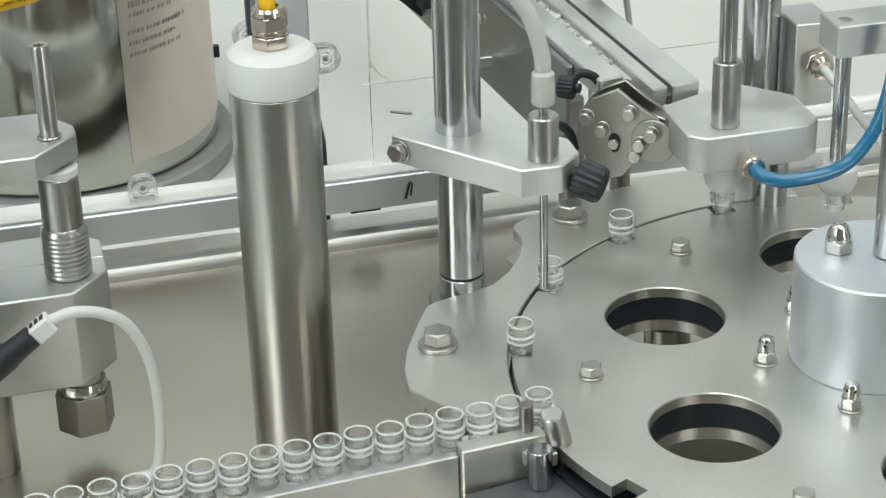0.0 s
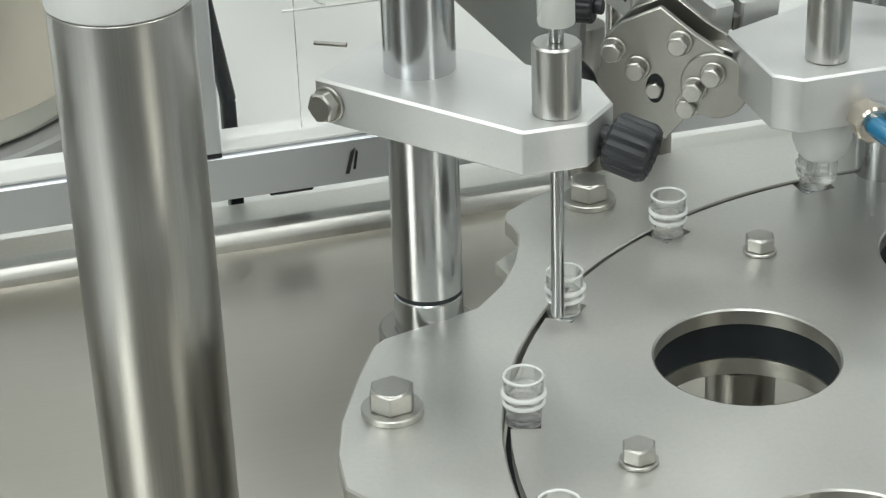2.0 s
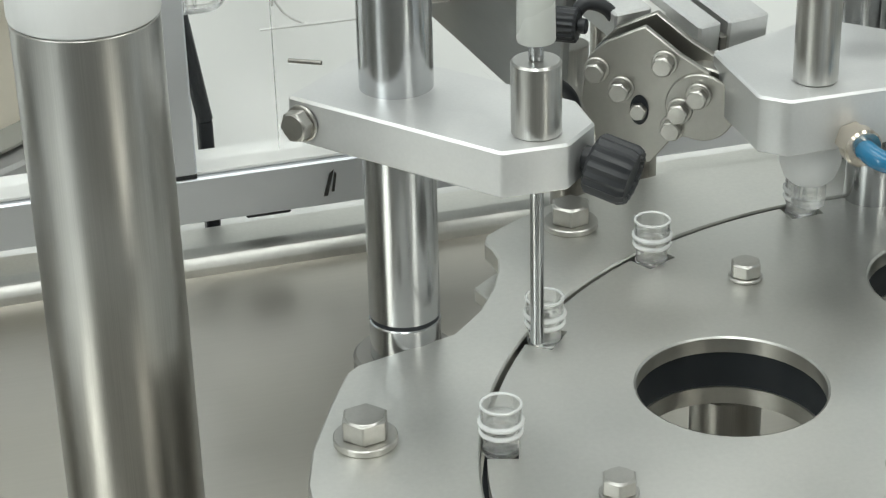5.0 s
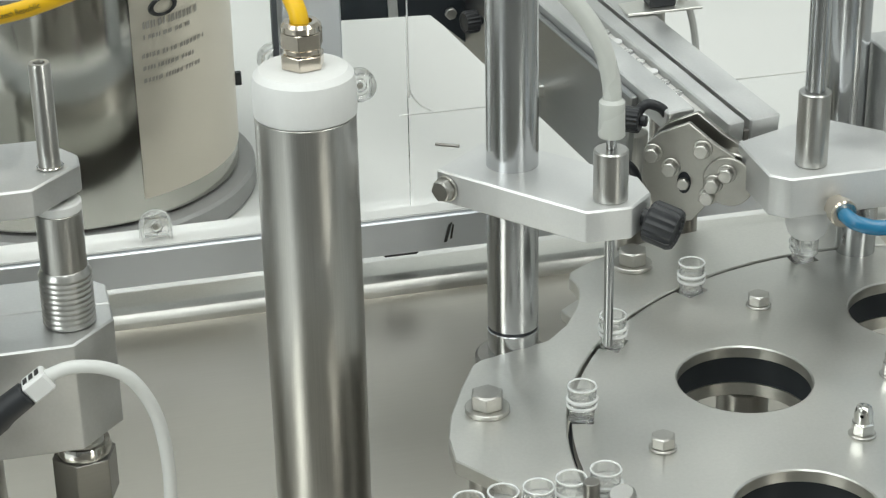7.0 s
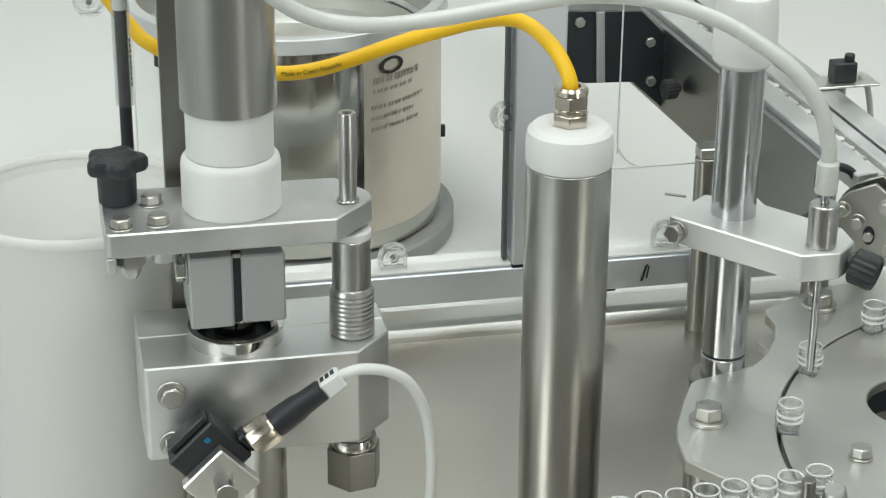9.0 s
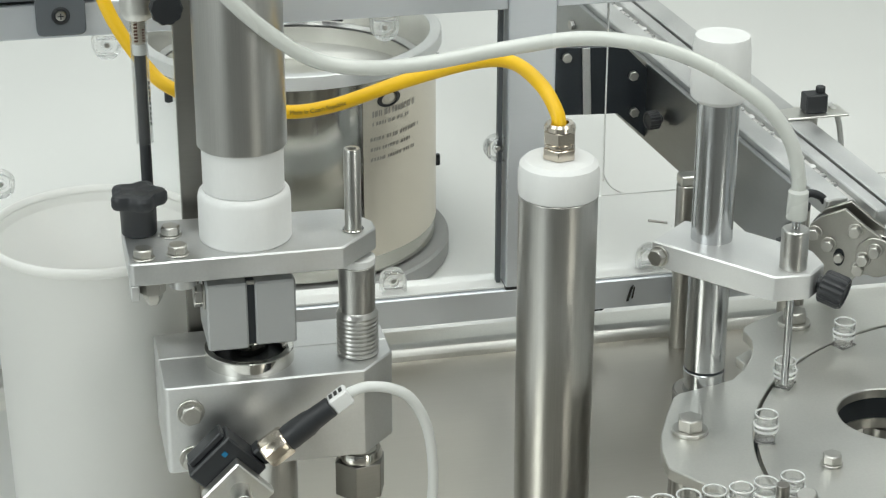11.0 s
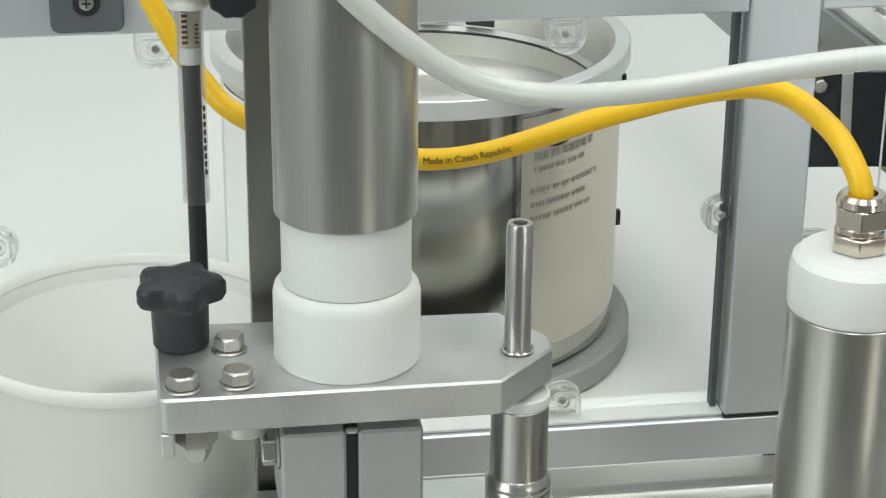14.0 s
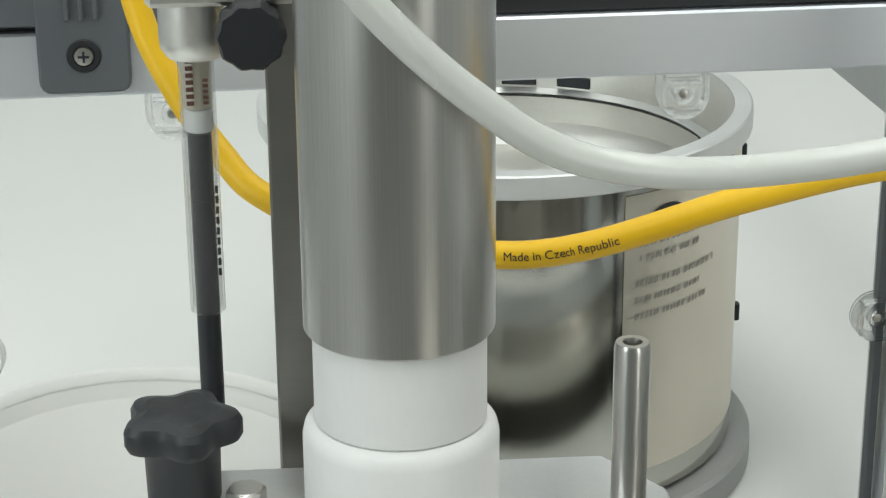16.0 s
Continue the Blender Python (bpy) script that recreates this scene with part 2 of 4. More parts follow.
def hex_bolt(name, label, at, r=0.0105, h=0.009, washer=0.0140, wh=0.0030, mat=BOLT, group=""):
    """A hexagon bolt with washer; the seat is at z 0."""
    t = thing(name, label, "bolt", at, group)
    z = 0.0
    if washer:
        part("washer", pipe(r * 0.55, washer, 0, wh), mat, t)
        z = wh
    part("head", hexa(r, z, z + h), mat, t)
    return t


def text_mesh(body, size, depth=0.0001):
    cu = bpy.data.curves.new("text", "FONT")
    cu.body, cu.size, cu.extrude = body, size, depth
    cu.align_x = "CENTER"
    ob = bpy.data.objects.new("text", cu)
    me = bpy.data.meshes.new_from_object(ob)
    bpy.data.objects.remove(ob)
    bm = bmesh.new()
    bm.from_mesh(me)
    bpy.data.meshes.remove(me)
    return bm


TABLE_Z, PLATE_Z = -0.118, -0.006
DISC = Vector((0.289, -0.094))
RAIL_Y = 0.385

# ---- the room ----
tagged(part("floor", box(-3.2, 3.2, -3.2, 2.4, -1.0, -0.95, 0), FLOOR), "grey painted workshop floor", "floor", kind="structure")
tagged(part("wall_north", box(-3.2, 3.2, 2.0, 2.1, -0.95, 2.0, 0), WALL), "plain white wall behind the machine", "wall", kind="structure")
# Unseen walls and ceiling added for reflections; grey south wall keeps steel darker.
tagged(part("wall_west", box(-2.6, -2.5, -3.0, 2.0, -0.95, 2.0, 0), WALL), "unseen white wall closing off the room", "wall", kind="structure")
tagged(part("wall_east", box(2.5, 2.6, -3.0, 2.0, -0.95, 2.0, 0), WALL), "unseen white wall closing off the room", "wall", kind="structure")
tagged(part("wall_south", box(-3.2, 3.2, -3.1, -3.0, -0.95, 2.0, 0), GREYWALL), "unseen grey wall that darkens reflections in the steel", "wall", kind="structure")
tagged(part("ceiling", box(-3.2, 3.2, -3.2, 2.4, 2.0, 2.05, 0), WALL), "unseen white ceiling closing off the room", "ceiling", kind="structure")

# ---- machine table and rear ledge ----
table = thing("machine_table", "satin brushed stainless steel machine table top", "table", pose(0, 0, TABLE_Z))
part("table_top", box(-0.362, 1.0, -0.55, 0.392, -0.012, 0, 0.002), STEEL_TABLE, table)
part("front_apron", box(-0.362, 1.0, -0.55, -0.54, -0.83, -0.0125, 0.002), STEEL_TABLE, table)
part("side_apron", box(-0.362, -0.352, -0.535, 0.39, -0.83, -0.0125, 0.002), STEEL_TABLE, table)
part("side_apron", box(0.99, 1.0, -0.535, 0.39, -0.83, -0.0125, 0.002), STEEL_TABLE, table)
bm = prism([(0.392, -0.012), (0.392, 0.004), (0.396, 0.010), (0.404, 0.013), (0.418, 0.013), (0.43, 0.013), (0.43, -0.012)], -1.1, 1.0, 0.0005)
bmesh.ops.transform(bm, matrix=Matrix(((0, 0, 1, 0), (1, 0, 0, 0), (0, 1, 0, 0), (0, 0, 0, 1))), verts=bm.verts)
part("rear_lip", bm, STEEL_PLATE, table, "rounded raised steel lip")
# Made-up shelf beside the table; keeps the area round the tub white.
tagged(part("added_shelf", box(-1.1, -0.366, -0.55, 0.4525, -0.30, -0.275, 0.002), SHEET), "added white shelf keeping the corner round the tub white", "shelf")
tagged(part("rear_shelf", box(-1.1, 1.0, 0.46, 1.75, -0.2, -0.155, 0.002), SHEET), "white coated shelf behind the guard panels", "shelf")

# ---- guard frame: rails, posts, panels ----
guard = thing("guard_frame", "anodised aluminium guard frame with clear panels", "guard frame", pose(0, RAIL_Y, 0))


def rail(name, x0, x1, z0, z1, parent, d=0.04):
    bm = box(x0, x1, 0, d, z0, z1, 0.0012)
    return part(name, bm, ALU_BLUE, parent)


rail("lower_rail", -1.1, 1.0, -0.0795, -0.050, guard)
bm = box(-1.1, 1.0, 0.004, 0.036, -0.0497, -0.0475, 0.0004)
part("rail_bead", bm, SHEET, guard)
rail("upper_rail", -0.5155, -0.0525, 0.226, 0.257, guard)
rail("upper_rail", -1.1, -0.5605, 0.226, 0.257, guard)
rail("upper_rail", -0.0075, 1.0, 0.226, 0.257, guard)
for x in (-0.052, -0.560):
    bm = box(x, x + 0.044, -0.001, 0.041, -0.0472, 0.60, 0.0012)
    part("upright", bm, ALU_BLUE, guard)
    part("seal_strip", box(x - 0.006, x - 0.002, 0.012, 0.02, -0.047, 0.2255, 0.0004), GREYPLASTIC, guard)
part("foot_cap", box(-0.052, -0.008, 0.0, 0.04, -0.0500, -0.0474, 0.0003), BLACK, guard)
for x in (-1.02, -0.30, 0.62):
    part("foot_block", box(x, x + 0.05, 0.006, 0.034, -0.105, -0.0797, 0.001), ALU, guard)
part("skirt_panel", box(-1.1, -0.364, 0.0565, 0.0655, -0.2745, -0.0800, 0.001), SHEET, guard, "white coated skirt panel below the rail")
part("dark_bracket", box(0.022, 0.05, 0.015, 0.03, -0.0885, -0.0797, 0.001), BLACK, guard)
part("mark", prism([(0.0725, -0.0705), (0.0742, -0.0705), (0.0760, -0.0590), (0.0748, -0.0575)], 0.0004, 0.0008, 0, None, pose(0, 0, 0, 90)), INK, guard, "small black scribble")
part("mark", prism([(0.0675, -0.073), (0.0700, -0.073), (0.0735, -0.060), (0.0745, -0.056), (0.0715, -0.0585)], 0.0004, 0.0008, 0, None, pose(0, 0, 0, 90)), INK, guard, "small black scribble")
for x0, x1 in ((-0.514, -0.056), (-1.0, -0.562)):
    p = part("clear_pane", box(x0, x1, 0.021, 0.025, -0.0474, 0.2257, 0), PANE, guard)
    p.visible_shadow = False
# the pane by the chute has a round-cornered cut-out
arc = [(0.075 + 0.028 * math.cos(radians(a)), 0.058 + 0.028 * math.sin(radians(a))) for a in range(180, 271, 15)]
bm = bmesh.new()
line = [(0.047, 0.225)] + arc + [(0.6, 0.030)]
vs = [(x, 0.021, z) for x, z in line]
p = part("cut_edge", sweep(vs, 0.0008, 8, 2), SHEET, guard, "pale polished edge of the cut-out")
p = part("clear_pane", box(-0.006, 0.046, 0.019, 0.023, -0.0474, 0.2257, 0), PANE, guard)
p.visible_shadow = False
p = part("clear_pane", box(0.0465, 0.6, 0.019, 0.023, -0.0474, 0.029, 0), PANE, guard)
p.visible_shadow = False


def clip_outline(r, top):
    """A straight-sided tongue with a round end."""
    return [(-r, top)] + [(r * math.cos(radians(a)), r * math.sin(radians(a))) for a in range(180, 361, 15)] + [(r, top)]


def panel_clip(at):
    t = thing("panel_clip", "clear plastic panel clip with a screw", "clip", at, "panel clips")
    part("clip_base", prism(clip_outline(0.0128, 0.0150), -0.004, -0.0012, 0.0006), CLIP, t)
    bm = bmesh.new()
    rings = []
    for r, top, z in ((0.0126, 0.0146, -0.001), (0.0122, 0.0142, 0.0062), (0.0112, 0.0134, 0.0076), (0.0098, 0.0122, 0.0068), (0.0092, 0.0116, -0.001)):
        rings.append([bm.verts.new((x, y, z)) for x, y in clip_outline(r, top)])
    rings.append(rings[0])
    for lo, hi in zip(rings, rings[1:]):
        for k in range(len(lo)):
            j = (k + 1) % len(lo)
            bm.faces.new((lo[k], lo[j], hi[j], hi[k]))
    part("clip_wall", bm, CLIP, t)
    for y in (0.0065, -0.0085):
        part("clip_rib", box(-0.0088, 0.0088, y - 0.0009, y + 0.0009, -0.001, 0.0055, 0.0004), CLIP, t)
    part("boss", lathe([(0.0052, -0.001), (0.0052, 0.004), (0.0042, 0.005), (0.0028, 0.005), (0.0028, 0.002), (0, 0.002)], 20), CLIP, t)
    part("screw", lathe([(0, 0.0022), (0.0026, 0.0022), (0.0022, 0.0036), (0, 0.004)], 16), BOLT, t)
    return t


FACE = Matrix(((1, 0, 0, 0), (0, 0, -1, 0), (0, 1, 0, 0), (0, 0, 0, 1)))   # local z towards the viewer
CY = RAIL_Y + 0.015
c0 = panel_clip(Matrix.Translation((-0.4085, CY, 0.2125)) @ FACE)
for x, z, turn in ((-0.1630, 0.2130, 0), (-0.1575, -0.036, 180), (0.094, -0.034, 180), (-0.058, 0.0895, -90), (0.007, 0.062, 90), (-0.509, 0.091, 90), (-0.537, -0.034, 180), (-0.37, -0.036, 180)):
    copy_thing(c0, Matrix.Translation((x, CY - 0.0005, z)) @ FACE @ pose(0, 0, 0, 0, 0, turn))

latch = thing("door_latch", "dark grey plastic door latch with a cross screw", "latch", Matrix.Translation((-0.4465, RAIL_Y, 0.248)) @ FACE)
pts = [(-0.021, 0.03), (0.021, 0.03)] + [(0.016 + 0.005 * math.cos(radians(a)), -0.013 + 0.005 * math.sin(radians(a))) for a in (0, -30, -60, -90)] + [(-0.016 + 0.005 * math.cos(radians(a)), -0.013 + 0.005 * math.sin(radians(a))) for a in (-90, -120, -150, -180)]
part("latch_plate", prism(pts[::-1], 0, 0.0075, 0.0012), GREYPLASTIC, latch)
part("screw_cup", pipe(0.0048, 0.0078, 0.0076, 0.0084), BLACK, latch)
bm = lathe([(0, 0.0077), (0.0046, 0.0077), (0.0042, 0.0095), (0, 0.0103)], 24)
part("cross_screw", bm, BOLT, latch)
part("screw_slot", box(-0.0026, 0.0026, -0.0005, 0.0005, 0.0100, 0.0105, 0), DARK, latch)
part("screw_slot", box(-0.0005, 0.0005, -0.0026, 0.0026, 0.0100, 0.0106, 0), DARK, latch)
for x in (-0.0075, -0.001, 0.0055):
    part("rib", box(x, x + 0.0022, 0.017, 0.035, 0.0075, 0.0105, 0.0006), GREYPLASTIC, latch)
part("latch_body", box(-0.066, 0.034, 0.0135, 0.05, -0.0005, 0.0055, 0.001), GREYPLASTIC, latch)
door = thing("guard_door", "aluminium-framed guard door above the rail", "door", pose(0, RAIL_Y, 0))
for x0, x1 in ((-0.513, -0.056), (-0.004, 0.9)):
    part("black_seal", box(x0, x1, 0.004, 0.034, 0.2574, 0.2655, 0.001), BLACK, door, "black rubber seal")
    part("door_rail", box(x0, x1, 0.001, 0.038, 0.2658, 0.300, 0.0012), ALU_BLUE, door)

hinge = part("hinge", prism([(-0.021, -0.032), (0.021, -0.032), (0.021, 0.032), (-0.021, 0.032)], 0, 0.006, 0.0015), GREYPLASTIC, door, "dark grey plastic hinge", at=Matrix.Translation((-0.538, -0.0012, 0.262)) @ FACE)
part("hinge_pin", rod(0.0045, -0.030, 0.030, 0.0008, 24), GREYPLASTIC, hinge, at=pose(0.0, 0, 0.0075, 90))

# ---- drum behind the panel ----
drum = thing("feeder_drum", "polished steel drum with dark print and a painted cream reflection", "drum", pose(-0.2, 0.765, -0.155) @ Matrix.Diagonal((0.985, 0.985, 0.92, 1)))
part("base_flange", lathe([(0, 0.0), (0.172, 0.0), (0.175, 0.003), (0.175, 0.022), (0.172, 0.025), (0.155, 0.026), (0, 0.026)], 72), material("grey cast base", (0.36, 0.36, 0.35), 0.5, 0.4, 0.05, (30, 30, 30), 0.05), drum, "dull grey base flange")
part("drum_shell", lathe([(0.150, 0.0265), (0.160, 0.03), (0.160, 0.262), (0.158, 0.262), (0.148, 0.03)], 72), MIRROR, drum)
part("rim_band", lathe([(0.1585, 0.2625), (0.166, 0.2625), (0.167, 0.264), (0.167, 0.278), (0.1655, 0.279), (0.1545, 0.279), (0.1545, 0.2625)], 72), ALU_ARM, drum)
part("inner_wall", lathe([(0.1542, 0.2785), (0.150, 0.270), (0.149, 0.21), (0.13, 0.196), (0, 0.196)], 72), STEEL_PLATE, drum, "satin steel inner wall")
for a in (62, 78, 93, 108, 124):
    part("slot", box(-0.013, 0.013, -0.0012, 0.0012, 0.2400, 0.2490, 0.0006), DARK, drum, at=pose(0.1488 * math.cos(radians(a)), 0.1488 * math.sin(radians(a)), 0, 0, 0, a + 90))
part("inner_ring", lathe([(0.142, 0.2325), (0.1488, 0.2345), (0.1488, 0.238), (0.141, 0.2355)], 72), ALU, drum)
# Printed stretch of drum steel: its cream reflection is painted as a patch.
bm = bmesh.new()
seg = [radians(a) for a in range(-70, 7, 4)]
lo = [bm.verts.new((0.1606 * math.cos(a), 0.1606 * math.sin(a), 0.05)) for a in seg]
hi = [bm.verts.new((0.1606 * math.cos(a), 0.1606 * math.sin(a), 0.256)) for a in seg]
for k in range(len(seg) - 1):
    bm.faces.new((lo[k], lo[k + 1], hi[k + 1], hi[k]))
part("label", bm, CREAM, drum, "printed drum steel with its cream reflection painted on")
bm = bmesh.new()
seg = [radians(a) for a in range(188, 232, 4)]
lo = [bm.verts.new((0.1606 * math.cos(a), 0.1606 * math.sin(a), 0.05)) for a in seg]
hi = [bm.verts.new((0.1606 * math.cos(a), 0.1606 * math.sin(a), 0.25)) for a in seg]
for k in range(len(seg) - 1):
    bm.faces.new((lo[k], lo[k + 1], hi[k + 1], hi[k]))
part("label", bm, SHEET, drum, "white paper label")
rnd = random.Random(4)
for row, (z, a0, a1, h) in enumerate(((0.218, -66, -44, 0.007), (0.208, -66, -48, 0.004), (0.190, -67, -40, 0.0042), (0.178, -67, -46, 0.004), (0.166, -67, -44, 0.004))):
    a = a0
    while a < a1:
        w = rnd.uniform(0.7, 2.0)
        bm = bmesh.new()
        vs = []
        for b, zz in ((a, z), (a + w * 0.8, z + 0.001), (a + w * 0.8, z + h + 0.001), (a, z + h)):
            vs.append(bm.verts.new((0.1611 * math.cos(radians(b)), 0.1611 * math.sin(radians(b)), zz)))
        bm.faces.new(vs)
        part("print_bar", bm, FAINT, drum)
        a += w + rnd.choice((0.15, 0.15, 0.9))
bm = lathe([(0.0105, -0.001), (0.0155, -0.001), (0.0155, 0.001), (0.0105, 0.001)], 24)
part("print_emblem", bm, INK, drum, at=Matrix.Translation((0.1605 * math.cos(radians(-58)), 0.1605 * math.sin(radians(-58)), 0.236)) @ pose(0, 0, 0, 0, 0, 32) @ FACE @ Matrix.Diagonal((1, 0.6, 1, 1)))
for a, z in ((-3, 0.105), (-3, 0.232), (205, 0.06), (212, 0.238)):
    part("clasp", box(-0.004, 0.004, -0.003, 0.003, -0.007, 0.007, 0.0008), BLACK, drum, at=pose(0.163 * math.cos(radians(a)), 0.163 * math.sin(radians(a)), z, 0, 0, a))

# ---- white tub ----
tub = thing("white_tub", "open white polythene tub beside the pump", "tub", pose(-0.432, 0.278, -0.275))
part("tub_wall", lathe([(0, 0.0), (0.080, 0.0), (0.085, 0.005), (0.0905, 0.3600), (0.0865, 0.3600), (0.081, 0.008), (0, 0.006)], 72), BUCKET, tub)
part("inner_funnel", lathe([(0.0880, 0.3640), (0.0850, 0.3560), (0.0780, 0.3480), (0.0300, 0.3240), (0.0240, 0.3180), (0.0240, 0.2800), (0.0225, 0.2800), (0.0225, 0.3190), (0.0285, 0.3255), (0.0770, 0.3500), (0.0840, 0.3575)], 72), BUCKET, tub, "white conical inner funnel", sharp=60)
part("tub_rim", lathe([(0.0880, 0.3602), (0.0908, 0.3602), (0.0935, 0.3622), (0.0945, 0.3660), (0.0938, 0.3690), (0.0918, 0.3702), (0.0896, 0.3690), (0.0882, 0.3650)], 72), BUCKET, tub, "thick soft rounded rim", sharp=60)

strut = thing("black_strut", "slim black strut behind the guard panel", "strut", pose(-0.003, 0.467, 0))
part("strut_rod", sweep([(-0.012, 0, 0.115), (-0.002, -0.001, 0.06), (0.005, -0.002, 0.012), (0.0135, -0.003, -0.047)], 0.0052, 12, 4), BLACK, strut)
part("strut_foot", box(0.009, 0.018, -0.006, 0.006, -0.154, -0.0475, 0.001), BLACK, strut)

# ---- pump: lower clamp block ----
PX, PY = -0.3255, 0.128
block = thing("pump_block", "machined aluminium clamp block with a hollow guide", "clamp block", pose(0, 0, 0))
outline = [(-0.397, 0.090), (-0.394, 0.087), (-0.240, 0.087), (-0.2125, 0.1165), (-0.2125, 0.139), (-0.397, 0.139)]
part("front_half", prism(outline, -0.042, 0.033, 0.0012), ALU, block)
part("rear_half", prism([(-0.397, 0.1396), (-0.2125, 0.1396), (-0.2125, 0.168), (-0.23, 0.186), (-0.397, 0.186)], -0.042, 0.0328, 0.0012), ALU, block)
part("guide_ring", lathe([(0.0265, 0.036), (0.0355, 0.036), (0.0355, 0.0465), (0.0350, 0.0472), (0.0300, 0.0472), (0.0290, 0.0462), (0.0265, 0.044)], 56), BRIGHT, block, "polished steel ring", at=pose(PX, PY, -0.003))
part("guide_bore", lathe([(0.0285, 0.0445), (0.0285, 0.0385), (0, 0.0385)], 48), DARK, block, "black bore", at=pose(PX, PY, -0.003))
part("support_leg", rod(0.019, TABLE_Z, -0.0422), STEEL_V, block, at=pose(-0.31, 0.12, 0))
for x, z in ((-0.3775, 0.0115), (-0.3775, -0.0290)):
    t = hex_bolt("block_bolt", "hexagon steel bolt with washer in the clamp block", Matrix.Translation((x, 0.0868, z)) @ FACE, 0.0088, 0.0062, 0.0108, 0.0022, group="clamp block bolts")

# ---- pump: threaded guide sleeve and rod ----
sleeve = thing("guide_sleeve", "turned steel guide sleeve with coarse thread and nut", "guide sleeve", pose(-0.2395, 0.120, 0))
prof = [(0.0118, 0.033)]
z = 0.0335
while z < 0.0695:
    prof += [(0.0160, z), (0.0168, z + 0.0014), (0.0168, z + 0.0020), (0.0160, z + 0.0033)]
    z += 0.0036
prof += [(0.0150, 0.0715), (0.0145, 0.072), (0.0145, 0.110), (0.0141, 0.1105)]
part("threaded_sleeve", lathe(prof + [(0.009, 0.1105), (0.009, 0.033)], 40), STEEL_V, sleeve)
part("sleeve_collar", lathe([(0.0065, 0.1107), (0.0143, 0.1107), (0.0148, 0.1113), (0.0148, 0.1163), (0.0138, 0.1170), (0.0065, 0.1170)], 40), WHITE, sleeve, "pale plastic bush")
prof = [(0.0, -0.0665)]
z = -0.0665
while z < -0.048:
    prof += [(0.0125, z), (0.014, z + 0.0013), (0.0125, z + 0.0027)]
    z += 0.0030
part("lower_thread", lathe(prof + [(0.0125, -0.0422), (0, -0.0422)], 36), BOLT, sleeve)
part("hex_nut", hexa(0.0215, -0.093, -0.062), DARK_STEEL, sleeve, "dark hexagon nut")
part("nut_ring", lathe([(0.0143, -0.0615), (0.0178, -0.0615), (0.0185, -0.0575), (0.0172, -0.053), (0.0143, -0.053)], 36), BRIGHT, sleeve, "clear bright washer")
guide = thing("guide_rod", "thin ground steel guide rod with a centre hole", "guide rod", pose(-0.2415, 0.120, 0))
part("rod_body", lathe([(0, 0.1172), (0.0066, 0.1172), (0.0066, 0.205), (0.0060, 0.207), (0.0036, 0.207), (0.0030, 0.204), (0.0030, 0.197), (0, 0.196)], 32), STEEL_V, guide)
part("rod_ring", pipe(0.0067, 0.0085, 0.1394, 0.1410), BRIGHT, guide)

# ---- pump: sliding plate, collar, cylinder ----
ZP = 0.139
carriage = thing("pump_carriage", "sliding aluminium plate carrying the pump cylinder", "pump carriage", pose(0, 0, ZP))
outline = [(-0.4175, 0.091), (-0.414, 0.0885), (-0.2545, 0.0885), (-0.2235, 0.121), (-0.2235, 0.136), (-0.243, 0.166), (-0.4175, 0.172)]
part("carriage_plate", prism(outline, -0.0185, 0, 0.0012), ALU, carriage)
part("plate_flange", box(-0.4170, -0.4105, 0.0895, 0.112, -0.031, -0.0187, 0.0008), ALU, carriage)
part("lower_collar", lathe([(0, 0.0), (0.0352, 0.0), (0.0358, 0.001), (0.0358, 0.034), (0.0350, 0.0375), (0.0335, 0.0395), (0.0318, 0.0405), (0, 0.0405)], 64), WHITE, carriage, "white nylon collar", at=pose(PX + 0.001, PY, 0))
part("upper_collar", rod(0.0313, 0.0405, 0.0805, 0.0008, 64), WHITE, carriage, "white nylon neck", at=pose(PX + 0.001, PY, 0))
part("pump_cylinder", lathe([(0, 0.0762), (0.0336, 0.0762), (0.0343, 0.077), (0.0343, 0.40), (0, 0.40)], 72), STEEL_V, carriage, "brushed stainless pump cylinder", at=pose(PX + 0.001, PY, 0))
clamp2 = part("grey_clamp", box(-0.0345, -0.003, -0.030, 0.030, -0.083, -0.0275, 0.0015), GREY, carriage, "matt grey clamp half", at=pose(PX, PY - 0.0005, 0))
part("grey_clamp", box(0.003, 0.0345, -0.030, 0.030, -0.081, -0.0275, 0.0015), GREY, carriage, "matt grey clamp half", at=pose(PX, PY - 0.0005, 0))
# Dark filler box: stands in for the shade in the slit.
part("gap_filler", box(-0.0029, 0.0029, -0.026, 0.030, -0.0808, -0.0278, 0), DARK, carriage, "dark filler painted as shade between the clamp halves", at=pose(PX, PY - 0.0005, 0))
part("clamp_neck", rod(0.020, -0.0273, -0.0186, 0.0003, 40), STEEL_V, carriage, "steel neck", at=pose(PX, PY, 0))
part("clamp_pin", rod(0.0016, -0.003, 0.003), BOLT, carriage, at=pose(PX, PY - 0.028, -0.028, 0, 90, 0))
part("piston_rod", rod(0.0155, -0.1035, -0.0832, 0.0004), BRIGHT, carriage, "polished piston rod", at=pose(PX, PY, 0))
part("clamp_screw", hexa(0.0095, 0.0018, 0.0085), BRIGHT, carriage, at=pose(PX - 0.0345, PY - 0.016, -0.0405, 0, -90, 0))
part("clamp_washer", pipe(0.004, 0.0112, 0, 0.0017), BOLT, carriage, at=pose(PX - 0.0346, PY - 0.016, -0.0405, 0, -90, 0))
part("acorn_nut", lathe([(0, 0.0), (0.0098, 0.0), (0.0102, -0.001), (0.0102, -0.010), (0.0075, -0.0112), (0.0073, -0.0150), (0.0045, -0.0200), (0, -0.0212)], 6), BOLT, carriage, at=pose(-0.4000, 0.101, -0.0187))
